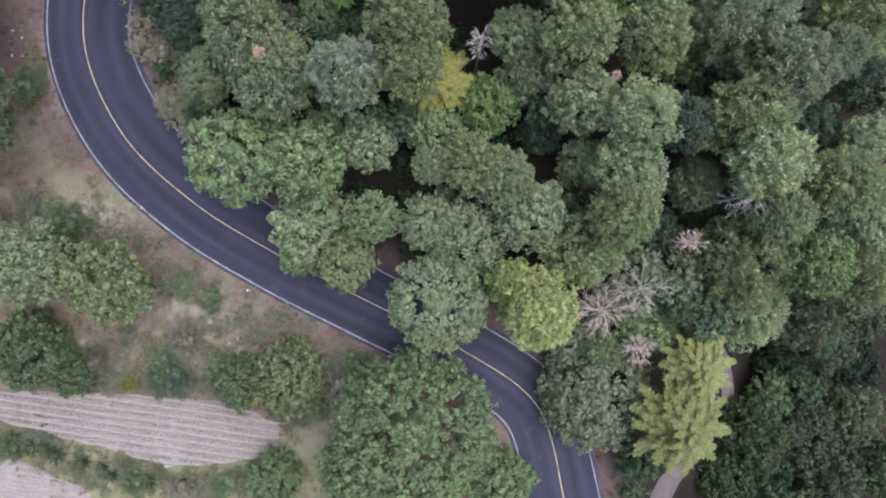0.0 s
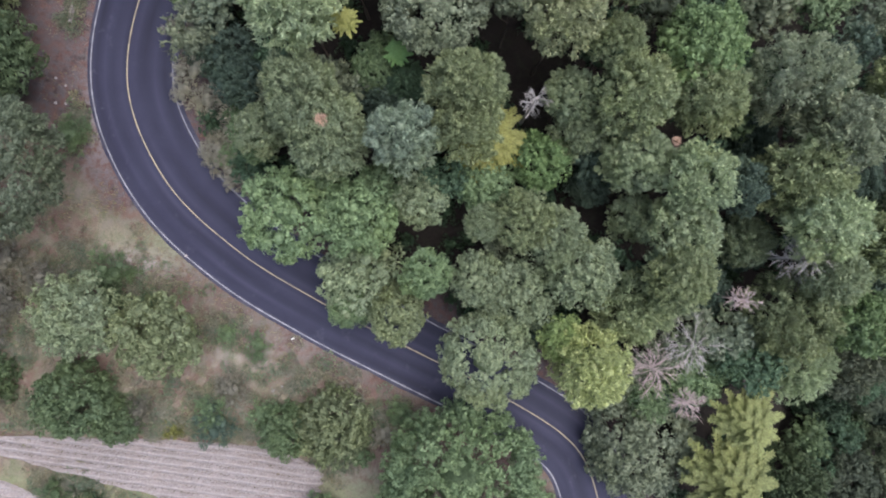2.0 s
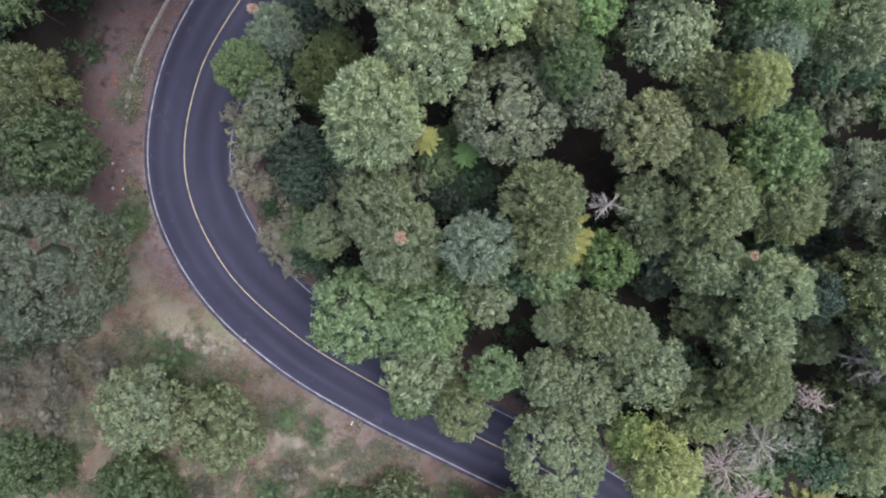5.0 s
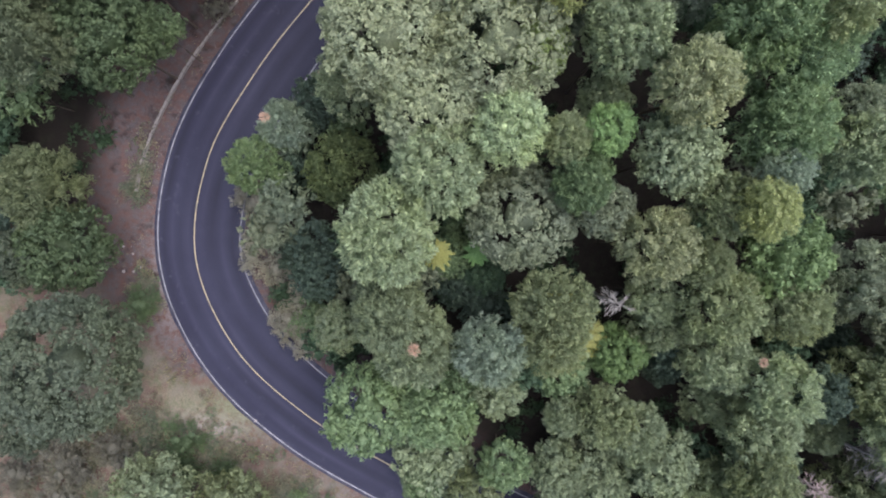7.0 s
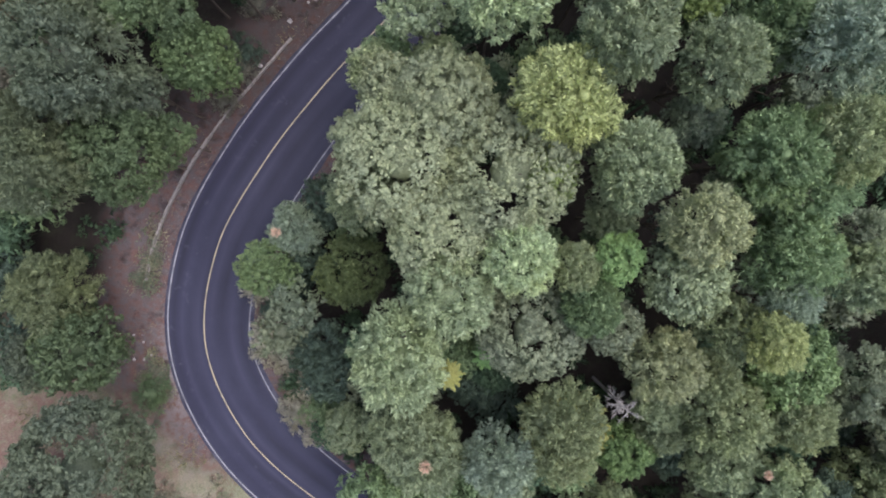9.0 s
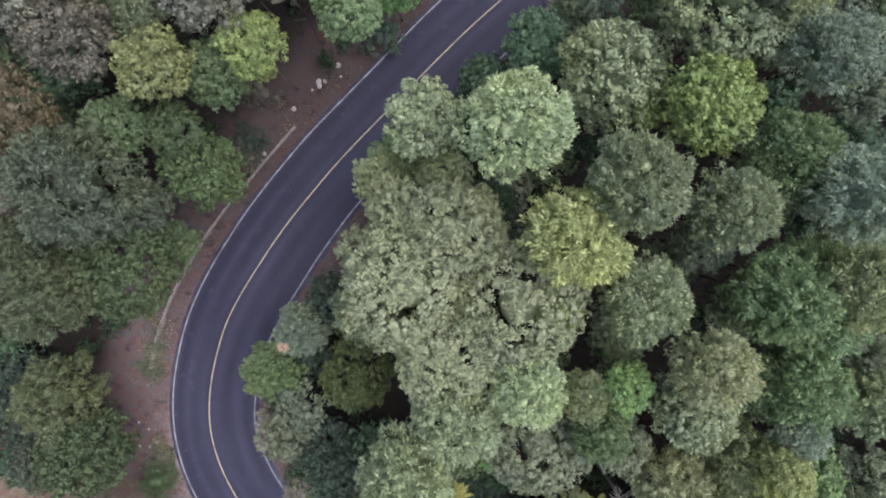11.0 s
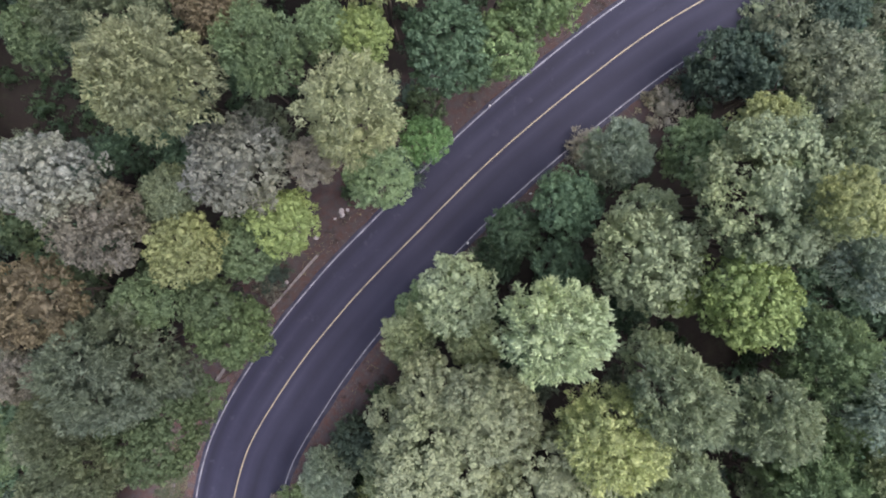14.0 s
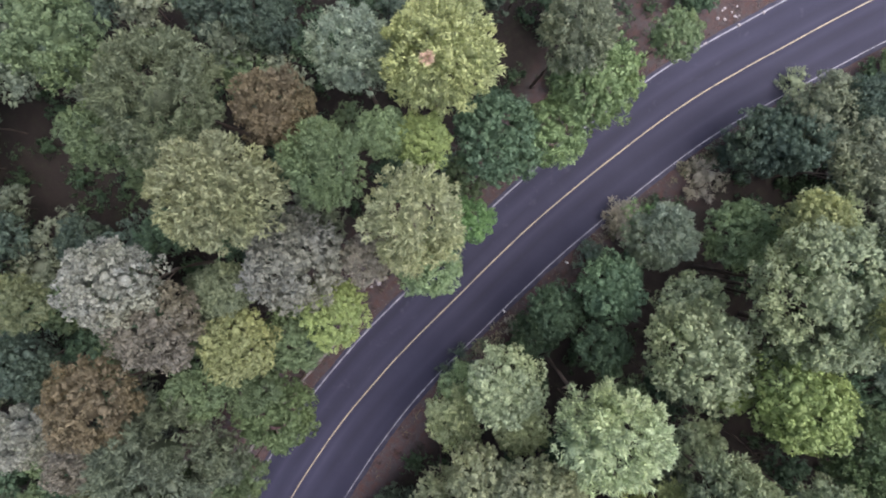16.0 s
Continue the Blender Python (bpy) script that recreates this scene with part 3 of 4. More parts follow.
broadleaf(-1.0, 2.2, 9.3, 2.04, SAGE, 1.25)
oak(-0.1, -3.8, 9.8, 3.77, SAGE, 1.25)
broadleaf(2.0, 0.9, 9.4, 2.83, SAGE, 1.25)
broadleaf(5.4, -2.2, 9.4, 1.69, YELLOW_GREEN, 1.25)
pine(7.3, -4.1, 12.3, 2.73, STRAW2, 1.38)
broadleaf(16.8, -5.8, 6.2, 2.37, GREEN, 1.38)
broadleaf(13.2, -7.9, 5.7, 1.74, GREEN, 1.38)
oak(13.2, -11.7, 5.6, 4.62, GREY, 1.38)
conifer(20.0, -8.9, 8.8, 2.90, LIME, 1.15)
conifer(18.5, -13.3, 9.2, 4.00, LIME, 1.15)
pine(24.5, -4.3, 9.6, 3.28, PALE, 1.25)
pine(22.8, -0.2, 11.7, 3.23, OLIVE, 1.38)
broadleaf(27.3, -0.5, 12.7, 2.51, BRIGHT2, 1.38)
pine(23.8, 2.9, 13.2, 1.95, SAGE, 1.38)
pine(32.3, -1.8, 11.9, 2.20, OLIVE, 1.38)
# ravine trees: the low tones put the ravine's shade into their colour
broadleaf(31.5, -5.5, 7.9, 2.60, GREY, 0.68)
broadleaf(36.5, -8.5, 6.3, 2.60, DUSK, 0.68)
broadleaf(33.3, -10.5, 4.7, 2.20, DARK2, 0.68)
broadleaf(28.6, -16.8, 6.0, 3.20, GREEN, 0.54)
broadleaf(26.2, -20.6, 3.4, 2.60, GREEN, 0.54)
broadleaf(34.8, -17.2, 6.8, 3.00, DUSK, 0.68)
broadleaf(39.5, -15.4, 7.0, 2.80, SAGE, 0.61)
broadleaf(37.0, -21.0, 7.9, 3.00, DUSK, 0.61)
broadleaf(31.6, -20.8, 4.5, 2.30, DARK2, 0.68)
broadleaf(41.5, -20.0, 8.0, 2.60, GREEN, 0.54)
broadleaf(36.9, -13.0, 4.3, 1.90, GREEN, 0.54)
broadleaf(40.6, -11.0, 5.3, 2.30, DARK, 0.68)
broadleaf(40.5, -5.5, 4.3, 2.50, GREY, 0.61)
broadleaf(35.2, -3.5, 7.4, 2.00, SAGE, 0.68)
oak(-2.0, -14.1, 10.2, 6.10, GREEN, 1.02)
broadleaf(-12.8, -10.8, 4.8, 3.20, OLIVE, 1.00)
broadleaf(-17.0, -11.4, 3.5, 2.34, GREEN, 1.00)
broadleaf(-26.9, -2.8, 7.3, 3.35, OLIVE, 1.05)
broadleaf(-33.2, -1.2, 7.6, 3.15, SAGE, 1.15)
broadleaf(-34.8, -8.5, 5.2, 3.10, GREEN, 0.72)
broadleaf(-31.9, -10.7, 1.9, 2.09, GREEN, 0.72)
broadleaf(-14.8, -20.4, 2.6, 2.50, GREEN, 0.90)
bush(-27.4, -11.6, 1.3, 1.10, GOLD, 1.00)
bush(-23.0, -10.8, 2.2, 1.95, DARK, 1.00)
broadleaf(5.6, -19.9, 3.0, 2.53, GREEN, 1.25)
broadleaf(-6.4, -16.8, 9.1, 2.85, GREEN, 1.25)
pine(19.4, 5.2, 9.3, 1.95, SAGE, 1.38)
broadleaf(29.1, 10.2, 7.5, 1.94, DARK, 1.00)
broadleaf(33.0, 13.6, 7.5, 1.94, DARK, 1.00)
broadleaf(21.6, 13.8, 5.4, 1.84, DARK, 1.00)
oak(-37.6, 10.4, 12.2, 4.90, DUSK, 0.80)
pine(-33.4, 39.2, 19.8, 3.75, DUSK, 0.95)
broadleaf(-30.9, 38.0, 13.6, 1.70, DUSK, 0.90)
broadleaf(-32.7, 33.7, 14.6, 3.40, GREEN, 0.78)
broadleaf(-30.6, 35.2, 10.2, 1.80, GREEN, 0.78)
pine(-36.2, 32.0, 18.0, 2.70, SAGE, 0.85)
pine(-37.4, 35.4, 16.8, 2.10, SAGE, 0.80)
pine(-39.9, 23.7, 11.2, 2.90, OLIVE, 0.70)
broadleaf(-38.6, 19.3, 10.1, 3.30, GREEN, 0.74)
broadleaf(-41.6, 18.6, 9.0, 2.20, DUSK, 0.74)
broadleaf(-27.6, 40.4, 12.6, 2.55, BRIGHT2, 0.90)
broadleaf(-31.8, 43.0, 15.4, 1.75, GREEN, 0.90)
broadleaf(-28.6, 43.0, 14.2, 1.90, GREEN, 0.90)
oak(-43.6, 5.9, 7.8, 3.31, DUSK, 0.72)
pine(-23.8, 25.4, 9.3, 2.13, BRIGHT3, 1.25)
pine(-21.7, 28.4, 9.0, 2.06, BLUE, 1.25)
broadleaf(-19.5, 30.6, 7.3, 2.04, DARK, 1.00)
broadleaf(-23.2, 24.0, 3.3, 1.73, DARK, 1.00)
cypress(-17.4, 25.2, 10.9, 2.67, MOSS, 1.45)
pine(-16.0, 30.8, 14.3, 2.53, SAGE, 1.45)
oak(-13.0, 33.0, 18.2, 3.96, OAKPALE, 1.45)
oak(-6.2, 32.0, 19.1, 3.87, OAKPALE, 1.45)
oak(-10.8, 28.4, 18.0, 3.23, OAKPALE, 1.45)
pine(-10.2, 24.3, 18.6, 2.94, SAGE, 1.45)
pine(-5.7, 26.8, 19.2, 2.14, PALE, 1.45)
pine(-13.3, 20.3, 19.1, 2.93, PALE, 1.25)
oak(-4.3, 21.6, 14.6, 3.53, GREY, 1.25)
broadleaf(1.1, 21.9, 15.5, 1.98, GREY, 1.25)
pine(-2.2, 26.1, 18.0, 1.43, OLIVE, 1.45)
pine(-1.0, 23.6, 17.6, 1.81, GREEN, 1.25)
broadleaf(0.4, 26.7, 18.0, 1.50, BRIGHT, 1.45)
pine(1.0, 32.4, 20.9, 2.51, SAGE, 1.45)
pine(4.2, 28.7, 22.6, 2.19, PALE2, 1.45)
broadleaf(4.7, 25.3, 18.7, 2.52, SAGE, 1.45)
pine(3.9, 19.6, 17.4, 2.48, PALE2, 1.25)
pine(7.8, 22.2, 18.1, 2.07, OLIVE, 1.38)
pine(9.2, 21.8, 20.2, 1.68, STRAW2, 1.38)
broadleaf(14.1, 18.5, 14.5, 2.99, BRIGHT2, 1.38)
pine(10.8, 26.7, 20.1, 2.65, GREEN, 1.45)
pine(16.0, 25.6, 18.9, 2.24, SAGE, 1.45)
pine(11.4, 32.1, 20.7, 3.30, GREEN, 1.45)
pine(10.4, 24.0, 19.2, 1.39, BLUE, 1.38)
pine(7.8, 18.3, 15.3, 1.77, OLIVE, 1.38)
broadleaf(-19.8, 18.9, 8.7, 2.24, DARK, 1.00)
bush(-21.5, 15.2, 2.2, 1.92, STRAW, 1.25)
conifer(-10.1, 19.0, 15.1, 0.97, GOLD, 1.25)
conifer(-7.2, 18.9, 9.2, 1.03, GREEN2, 1.25)
broadleaf(-8.1, 16.4, 7.3, 2.22, DARK, 1.00)
broadleaf(-18.3, 12.9, 7.3, 1.77, GREEN, 1.25)
broadleaf(20.7, 5.3, 6.6, 2.26, DARK, 1.00)
broadleaf(20.9, 12.2, 6.6, 2.50, DARK, 1.00)
pine(-3.5, 36.1, 22.3, 2.88, STRAW2, 1.45)
pine(-0.7, 38.9, 24.2, 2.53, SAGE, 1.45)
pine(4.7, 37.6, 23.1, 2.23, SAGE, 1.45)
pine(8.8, 40.3, 21.8, 2.46, GREEN, 1.45)
pine(11.1, 38.3, 24.4, 2.45, BLUE, 1.45)
pine(8.5, 32.6, 21.9, 2.66, GREEN, 1.45)
pine(12.2, 33.3, 22.9, 2.18, OLIVE, 1.45)
pine(5.5, 35.4, 17.4, 1.75, BLUE, 1.45)
pine(-7.0, 42.2, 22.8, 2.77, PALE, 1.45)
broadleaf(-12.1, 43.4, 15.8, 2.38, SAGE, 1.45)
broadleaf(-14.4, 41.1, 9.8, 2.08, GREEN, 1.45)
broadleaf(-7.5, 47.2, 9.2, 1.93, DARK2, 1.00)
broadleaf(-4.2, 49.2, 11.8, 2.31, DARK2, 1.45)
broadleaf(-0.3, 45.8, 18.6, 3.25, SAGE, 1.45)
broadleaf(4.3, 43.7, 21.1, 2.64, YELLOW_GREEN, 1.45)
broadleaf(1.5, 43.7, 17.2, 1.16, YELLOW_GREEN, 1.45)
pine(9.8, 45.9, 23.1, 2.24, BLUE, 1.45)
broadleaf(-28.5, 46.5, 17.5, 2.28, STRAW2, 0.85)
broadleaf(-23.0, 48.1, 15.8, 2.09, YELLOW2, 1.25)
broadleaf(-25.6, 46.5, 15.1, 2.13, GREEN, 0.85)
broadleaf(-34.5, 50.5, 20.8, 2.36, ASH, 0.85)
broadleaf(-25.1, 51.5, 18.5, 2.81, ASH, 0.85)
broadleaf(-29.2, 49.9, 17.1, 1.56, SAGE, 0.85)
pine(-17.9, 54.2, 23.3, 2.74, PALE2, 1.24)
pine(-27.7, 55.5, 24.5, 2.80, PALE2, 0.90)
broadleaf(-17.0, 51.1, 13.9, 2.08, GREEN, 1.45)
broadleaf(-8.8, 59.9, 13.7, 2.33, BRIGHT2, 1.45)
pine(-0.5, 52.8, 12.0, 2.27, BLUE, 1.45)
bush(-0.5, 54.1, 2.0, 1.72, UMBER, 1.45)
oak(5.6, 49.9, 21.7, 4.10, SAGE, 1.50)
broadleaf(6.8, 53.9, 16.9, 1.92, STRAW2, 1.45)
broadleaf(6.8, 49.1, 24.4, 1.63, STRAW2, 1.45)
broadleaf(11.1, 57.5, 16.5, 2.53, GREY, 1.45)
broadleaf(9.6, 52.5, 22.3, 2.06, SAGE, 1.45)
broadleaf(10.7, 60.3, 8.6, 2.55, DARK, 1.45)
oak(7.9, 48.2, 20.5, 2.51, SAGE, 1.45)
pine(-31.8, 60.8, 21.6, 3.25, SAGE, 0.85)
pine(-22.5, 57.0, 22.7, 2.13, GREEN, 1.24)
broadleaf(-25.7, 60.2, 19.6, 2.14, RUST, 0.85)
pine(-16.5, 62.8, 22.8, 2.68, STRAW2, 1.24)
pine(-21.3, 63.3, 20.7, 2.14, BLUE, 1.24)
broadleaf(-19.5, 58.9, 19.3, 1.44, GREEN, 1.24)
broadleaf(-17.4, 58.4, 19.3, 1.51, YELLOW2, 1.24)
pine(-8.6, 64.8, 19.5, 2.09, GREY, 1.45)
broadleaf(-6.5, 62.9, 15.7, 2.70, BRIGHT2, 1.45)
broadleaf(-12.5, 59.5, 14.7, 2.92, DARK2, 1.45)
broadleaf(-37.3, 64.0, 20.0, 2.52, GREEN, 0.85)
broadleaf(-36.5, 58.8, 17.4, 1.80, GREEN, 0.85)
broadleaf(-31.0, 49.3, 14.3, 1.59, SAGE, 0.85)
broadleaf(-32.7, 47.8, 19.2, 2.37, UMBER, 0.85)
broadleaf(-20.7, 51.7, 17.4, 1.53, UMBER, 1.25)
broadleaf(-36.6, 43.4, 19.3, 2.57, RUST, 0.85)
broadleaf(-39.9, 37.9, 14.5, 1.80, UMBER, 0.85)
broadleaf(12.4, 62.3, 9.6, 2.38, GREY, 1.45)
broadleaf(14.7, 62.5, 10.6, 2.16, DARK, 1.45)
broadleaf(9.0, 60.0, 7.6, 2.49, DARK, 1.45)
bush(-9.8, 60.4, 1.8, 1.53, GREEN, 1.45)
bush(-15.7, 58.5, 1.8, 1.59, DARK, 1.45)
bush(0.9, 53.3, 2.1, 1.79, GREEN2, 1.45)
bush(13.1, 59.7, 2.0, 1.72, DARK, 1.45)
bush(-3.3, 50.8, 1.6, 1.42, DARK, 1.45)
bush(13.8, 65.4, 1.7, 1.45, SAGE, 1.45)
broadleaf(-43.9, 44.3, 13.6, 2.08, DARK, 1.00)
broadleaf(-42.5, 48.7, 15.5, 1.76, OLIVE, 0.85)
broadleaf(-28.2, 67.3, 12.4, 2.30, DARK, 1.00)
broadleaf(-41.9, 52.2, 9.4, 1.80, DARK, 1.00)
broadleaf(-44.1, 39.4, 13.6, 2.08, ASH, 0.85)
broadleaf(0.7, 67.3, 9.3, 1.63, GREEN, 1.45)
broadleaf(-14.1, 53.9, 9.2, 1.72, GREEN2, 1.24)
broadleaf(8.1, 53.8, 15.5, 2.12, OLIVE, 1.45)
broadleaf(0.7, 48.2, 13.4, 2.09, SAGE, 1.45)
broadleaf(5.3, 53.0, 11.5, 2.43, GREEN, 1.45)
broadleaf(-15.2, 39.8, 11.3, 2.03, OLIVE, 1.45)
broadleaf(-13.8, 37.8, 16.4, 1.93, OAKPALE, 1.45)
broadleaf(-10.7, 39.9, 13.2, 1.68, OLIVE, 1.45)
broadleaf(-8.5, 45.0, 6.3, 1.93, DARK2, 1.00)
bush(-25.3, 19.7, 1.7, 1.49, STRAW, 1.25)
bush(-24.1, 17.1, 1.9, 1.69, STRAW, 1.25)
bush(-23.2, 13.0, 1.8, 1.60, UMBER, 1.25)
bush(-21.3, 10.5, 2.0, 1.70, STRAW, 1.25)
bush(-26.1, 22.9, 1.7, 1.49, UMBER, 1.25)
bush(-24.9, 21.4, 1.6, 1.39, DARK, 1.00)
bush(-21.7, 12.3, 1.7, 1.48, GREEN, 1.25)
bush(-26.2, 18.1, 1.4, 1.19, STRAW, 1.25)
bush(-23.3, 12.0, 1.5, 1.30, UMBER, 1.25)
bush(-21.9, -7.9, 1.7, 1.51, UMBER, 1.00)
bush(-24.0, -9.9, 1.7, 1.51, GREEN, 1.00)
bush(-11.6, -8.8, 1.5, 1.30, UMBER, 1.25)
bush(-19.6, -4.1, 1.5, 1.31, GREEN, 1.00)
bush(-22.3, -3.1, 1.2, 1.00, GREEN, 1.00)
bush(-8.9, -11.8, 1.7, 1.51, UMBER, 1.25)
bush(-7.3, -9.8, 1.5, 1.30, GREEN, 1.25)
bush(-29.9, -9.9, 1.6, 1.41, UMBER, 0.72)
bush(-11.0, -14.3, 1.4, 1.23, GREEN, 1.25)
bush(-38.8, -18.2, 1.6, 1.36, GREEN, 0.72)
bush(-27.5, -21.1, 1.8, 1.57, GREEN, 1.00)
bush(-23.3, -21.6, 1.7, 1.47, STRAW, 1.00)
bush(-19.1, -21.2, 1.6, 1.36, GREEN, 1.00)
bush(-35.9, 14.0, 1.9, 1.68, GREEN, 0.72)
bush(-38.3, 1.6, 2.3, 1.98, UMBER, 0.72)
bush(-32.3, -0.5, 2.1, 1.79, GREEN, 0.72)
bush(-29.0, -0.5, 1.5, 1.29, GREEN, 0.72)
bush(-32.1, 2.0, 2.3, 1.99, GREEN, 0.72)
bush(-33.1, -8.4, 1.9, 1.69, GREEN, 0.72)
bush(-19.4, -9.9, 1.5, 1.31, GREEN, 1.00)
bush(-25.9, 47.6, 1.9, 1.66, UMBER, 0.85)
bush(-15.8, 52.3, 2.0, 1.75, DARK, 1.45)
bush(-27.5, 42.3, 1.7, 1.47, UMBER, 0.85)
bush(-27.0, 43.8, 1.9, 1.69, DARK, 1.00)
bush(-29.1, 39.5, 1.6, 1.40, UMBER, 0.85)
bush(5.8, 57.3, 2.2, 1.94, UMBER, 1.45)
bush(-0.4, 53.9, 2.0, 1.75, UMBER, 1.45)
bush(8.0, 59.6, 2.0, 1.74, DARK, 1.45)
bush(-9.1, 44.7, 1.7, 1.46, UMBER, 1.45)
bush(-14.5, 41.3, 1.9, 1.64, DARK, 1.00)
broadleaf(-7.6, 38.3, 14.2, 1.59, DARK2, 1.00)
broadleaf(1.3, 29.4, 13.3, 1.79, SAGE, 1.45)
broadleaf(-9.1, 37.6, 17.2, 1.56, OAKPALE, 1.45)
broadleaf(8.5, 30.8, 15.5, 1.79, SAGE, 1.45)
broadleaf(-4.6, 44.9, 11.3, 1.79, DARK2, 1.00)
broadleaf(0.4, 39.6, 15.4, 1.69, SAGE, 1.45)
broadleaf(8.1, 9.8, 6.3, 1.81, DARK, 1.00)
broadleaf(-9.1, 18.5, 8.2, 1.64, GREEN, 1.25)
broadleaf(-6.5, 17.2, 8.2, 1.64, DARK2, 1.00)
oak(-10.3, 36.3, 18.3, 2.92, OAKPALE, 1.45)
broadleaf(-16.0, 34.7, 13.3, 2.19, OAKPALE, 1.45)
broadleaf(-3.8, 31.8, 17.3, 1.83, YELLOW2, 1.45)
bush(-46.5, -0.6, 2.5, 2.19, UMBER, 0.72)
bush(-43.1, -2.8, 2.3, 1.99, UMBER, 0.72)
bush(-45.1, -5.1, 2.5, 2.19, STRAW, 0.72)
bush(-41.5, 0.5, 2.1, 1.79, UMBER, 0.72)
broadleaf(-45.6, -6.5, 3.8, 2.88, GREEN, 0.72)
broadleaf(-42.7, -7.1, 3.2, 2.42, GREEN, 0.72)
bush(-42.6, 0.2, 2.5, 2.20, UMBER, 0.72)
bush(-41.5, 3.2, 2.1, 1.79, UMBER, 0.72)
broadleaf(32.3, 2.2, 9.8, 1.86, SAGE, 1.38)
broadleaf(32.7, 5.1, 9.5, 1.69, OLIVE, 1.38)
pine(14.7, 35.3, 17.6, 1.75, SAGE, 1.45)
pine(16.5, 27.9, 17.6, 1.75, GREY, 1.45)

# ---- undergrowth that fills the wood between the tall crowns, but for the dark clearings ----
CLEARINGS = [(3, 18), (9, 8), (-5, 6), (21, -2), (5, 3), (19, -9), (23, 33), (23, 21), (4, 16), (-14, 25), (-44, 58), (-40, 55), (-47, 57), (-43, 56),
             (-35, 66), (-24, 63), (-12, 65), (-10, 68), (1, 70), (-47, 61), (26, -9), (27, -13), (24, -18), (20, -20), (22, -15), (-43, 27), (-39, 27), (-44, 14), (-40, 14)]
TRACK_WAY = spline([(26.0, -3.0), (24.9, -7.6), (26.6, -10.2), (27.5, -13.2), (26.6, -16.4), (21.5, -19.4), (19.4, -22.5), (18.0, -27.0)], 8)
UNDER = [crown_mesh("undergrowth_crown", 75 + n, 12, 0.38, 8, 0.17, 15, 0.18, 0.5, 1.2, 0.0, 0.3, 0.3) for n in range(4)]
LOW = [crown_mesh("thicket_crown", 85 + n, 4, 0.55, 6, 0.3, 12, 0.24, 0.5, 1.0, 0.0, 0.3, 0.3) for n in range(3)]
grown = random.Random(11)
CANOPY = [q for q in CROWNS if q[3] > 4]
thicket = []
for low_plants, gap, reach in ((False, 2.7, 0.35), (True, 2.25, 0.3)):
    for row in range(int(100 / gap)):
        for col in range(int(95 / gap)):
            x, y = -57 + col * gap + grown.uniform(-0.35, 0.35) * gap, -26 + row * gap + grown.uniform(-0.35, 0.35) * gap
            shade = grown.choice((DARK, DARK2, DARK2, GREEN, GREY, DUSK) if not low_plants else (DARK, DARK, DARK2, GREEN, GREY, DARK, UMBER))
            high, wide = (grown.uniform(1.2, 3.0), grown.uniform(0.9, 1.4)) if low_plants else (grown.uniform(4.5, 9.0), grown.uniform(1.5, 2.1))
            s, w = road_side(np.array([x]), np.array([y]))
            s, off_road = float(s[0]), float(abs(s[0]) - w[0])
            inner = s < 0 and off_road > wide + 0.5 and x < 45
            outer = s > 0 and y > 17 and off_road > (3.4 if y < 40 else 1.4) + wide
            if not (inner or outer) or any(math.hypot(x - a, y - b) < (0.9 if low_plants else 2.6) for a, b in CLEARINGS):
                continue
            if np.hypot(TRACK_WAY[:, 0] - x, TRACK_WAY[:, 1] - y).min() < wide + 1.5:
                continue
            if any(math.hypot(x - a, y - b) < (0.6 if low_plants else 0.8) * r + reach for a, b, r, _ in CROWNS):
                continue
            if not low_plants:
                near = sorted(CANOPY, key=lambda q: (q[0] - x) ** 2 + (q[1] - y) ** 2)[:3]
                high = max(high, grown.uniform(0.4, 0.64) * sum(q[3] for q in near) / 3) if off_road > 4.5 else high * 0.55
            if low_plants:
                thicket.append((x, y, high, wide, grown.choice(LOW), grown.uniform(0, 6.28)))
            else:
                tree("understorey_tree", x, y, high, wide, shade, UNDER, 0.95, "low understorey tree with %s leaves among taller ones" % WORDS[shade], "tree", "understorey of the wood")

v, f, count = [], [], 0
for x, y, high, wide, me, a in thicket:
    co = np.empty(len(me.vertices) * 3)
    me.vertices.foreach_get("co", co)
    co = co.reshape(-1, 3)
    turned = np.stack([co[:, 0] * math.cos(a) - co[:, 1] * math.sin(a), co[:, 0] * math.sin(a) + co[:, 1] * math.cos(a), co[:, 2]], 1)
    v.append(turned * (wide, wide, high * 0.6) + (x, y, float(lie(np.array(x), np.array(y))) + high * 0.4))
    f += [tuple(i + count for i in p.vertices) for p in me.polygons]
    count += len(co)
undergrowth = mesh_object("undergrowth", np.vstack(v), f, LEAF)
undergrowth.color = (*DARK2, 1.0)
tagged(undergrowth, "low dark green undergrowth on the forest floor", "undergrowth", kind="stuff")

# ---- dead trees and dry tips ----
dead_tree(14.9, -2.5, 8.6, 2.1, DEADWOOD, "bare dead tree with bleached white branches")
dead_tree(12.1, -4.3, 9.0, 1.7, DEADRED, "bare dead tree with fine pinkish grey twigs")
dead_tree(15.6, -7.5, 6.5, 1.2, DEADRED, "small bare dead tree with pinkish twigs")
dead_tree(21.0, 3.9, 12.0, 1.7, DEADWOOD, "leaning dead tree with bleached bare limbs", 0.8)
dead_tree(2.9, 15.3, 10.6, 0.9, DEADWOOD, "slim dead snag with bleached top")
dead_tree(18.6, 0.9, 9.4, 0.9, DEADRED, "small dead tree with reddish dry twigs")


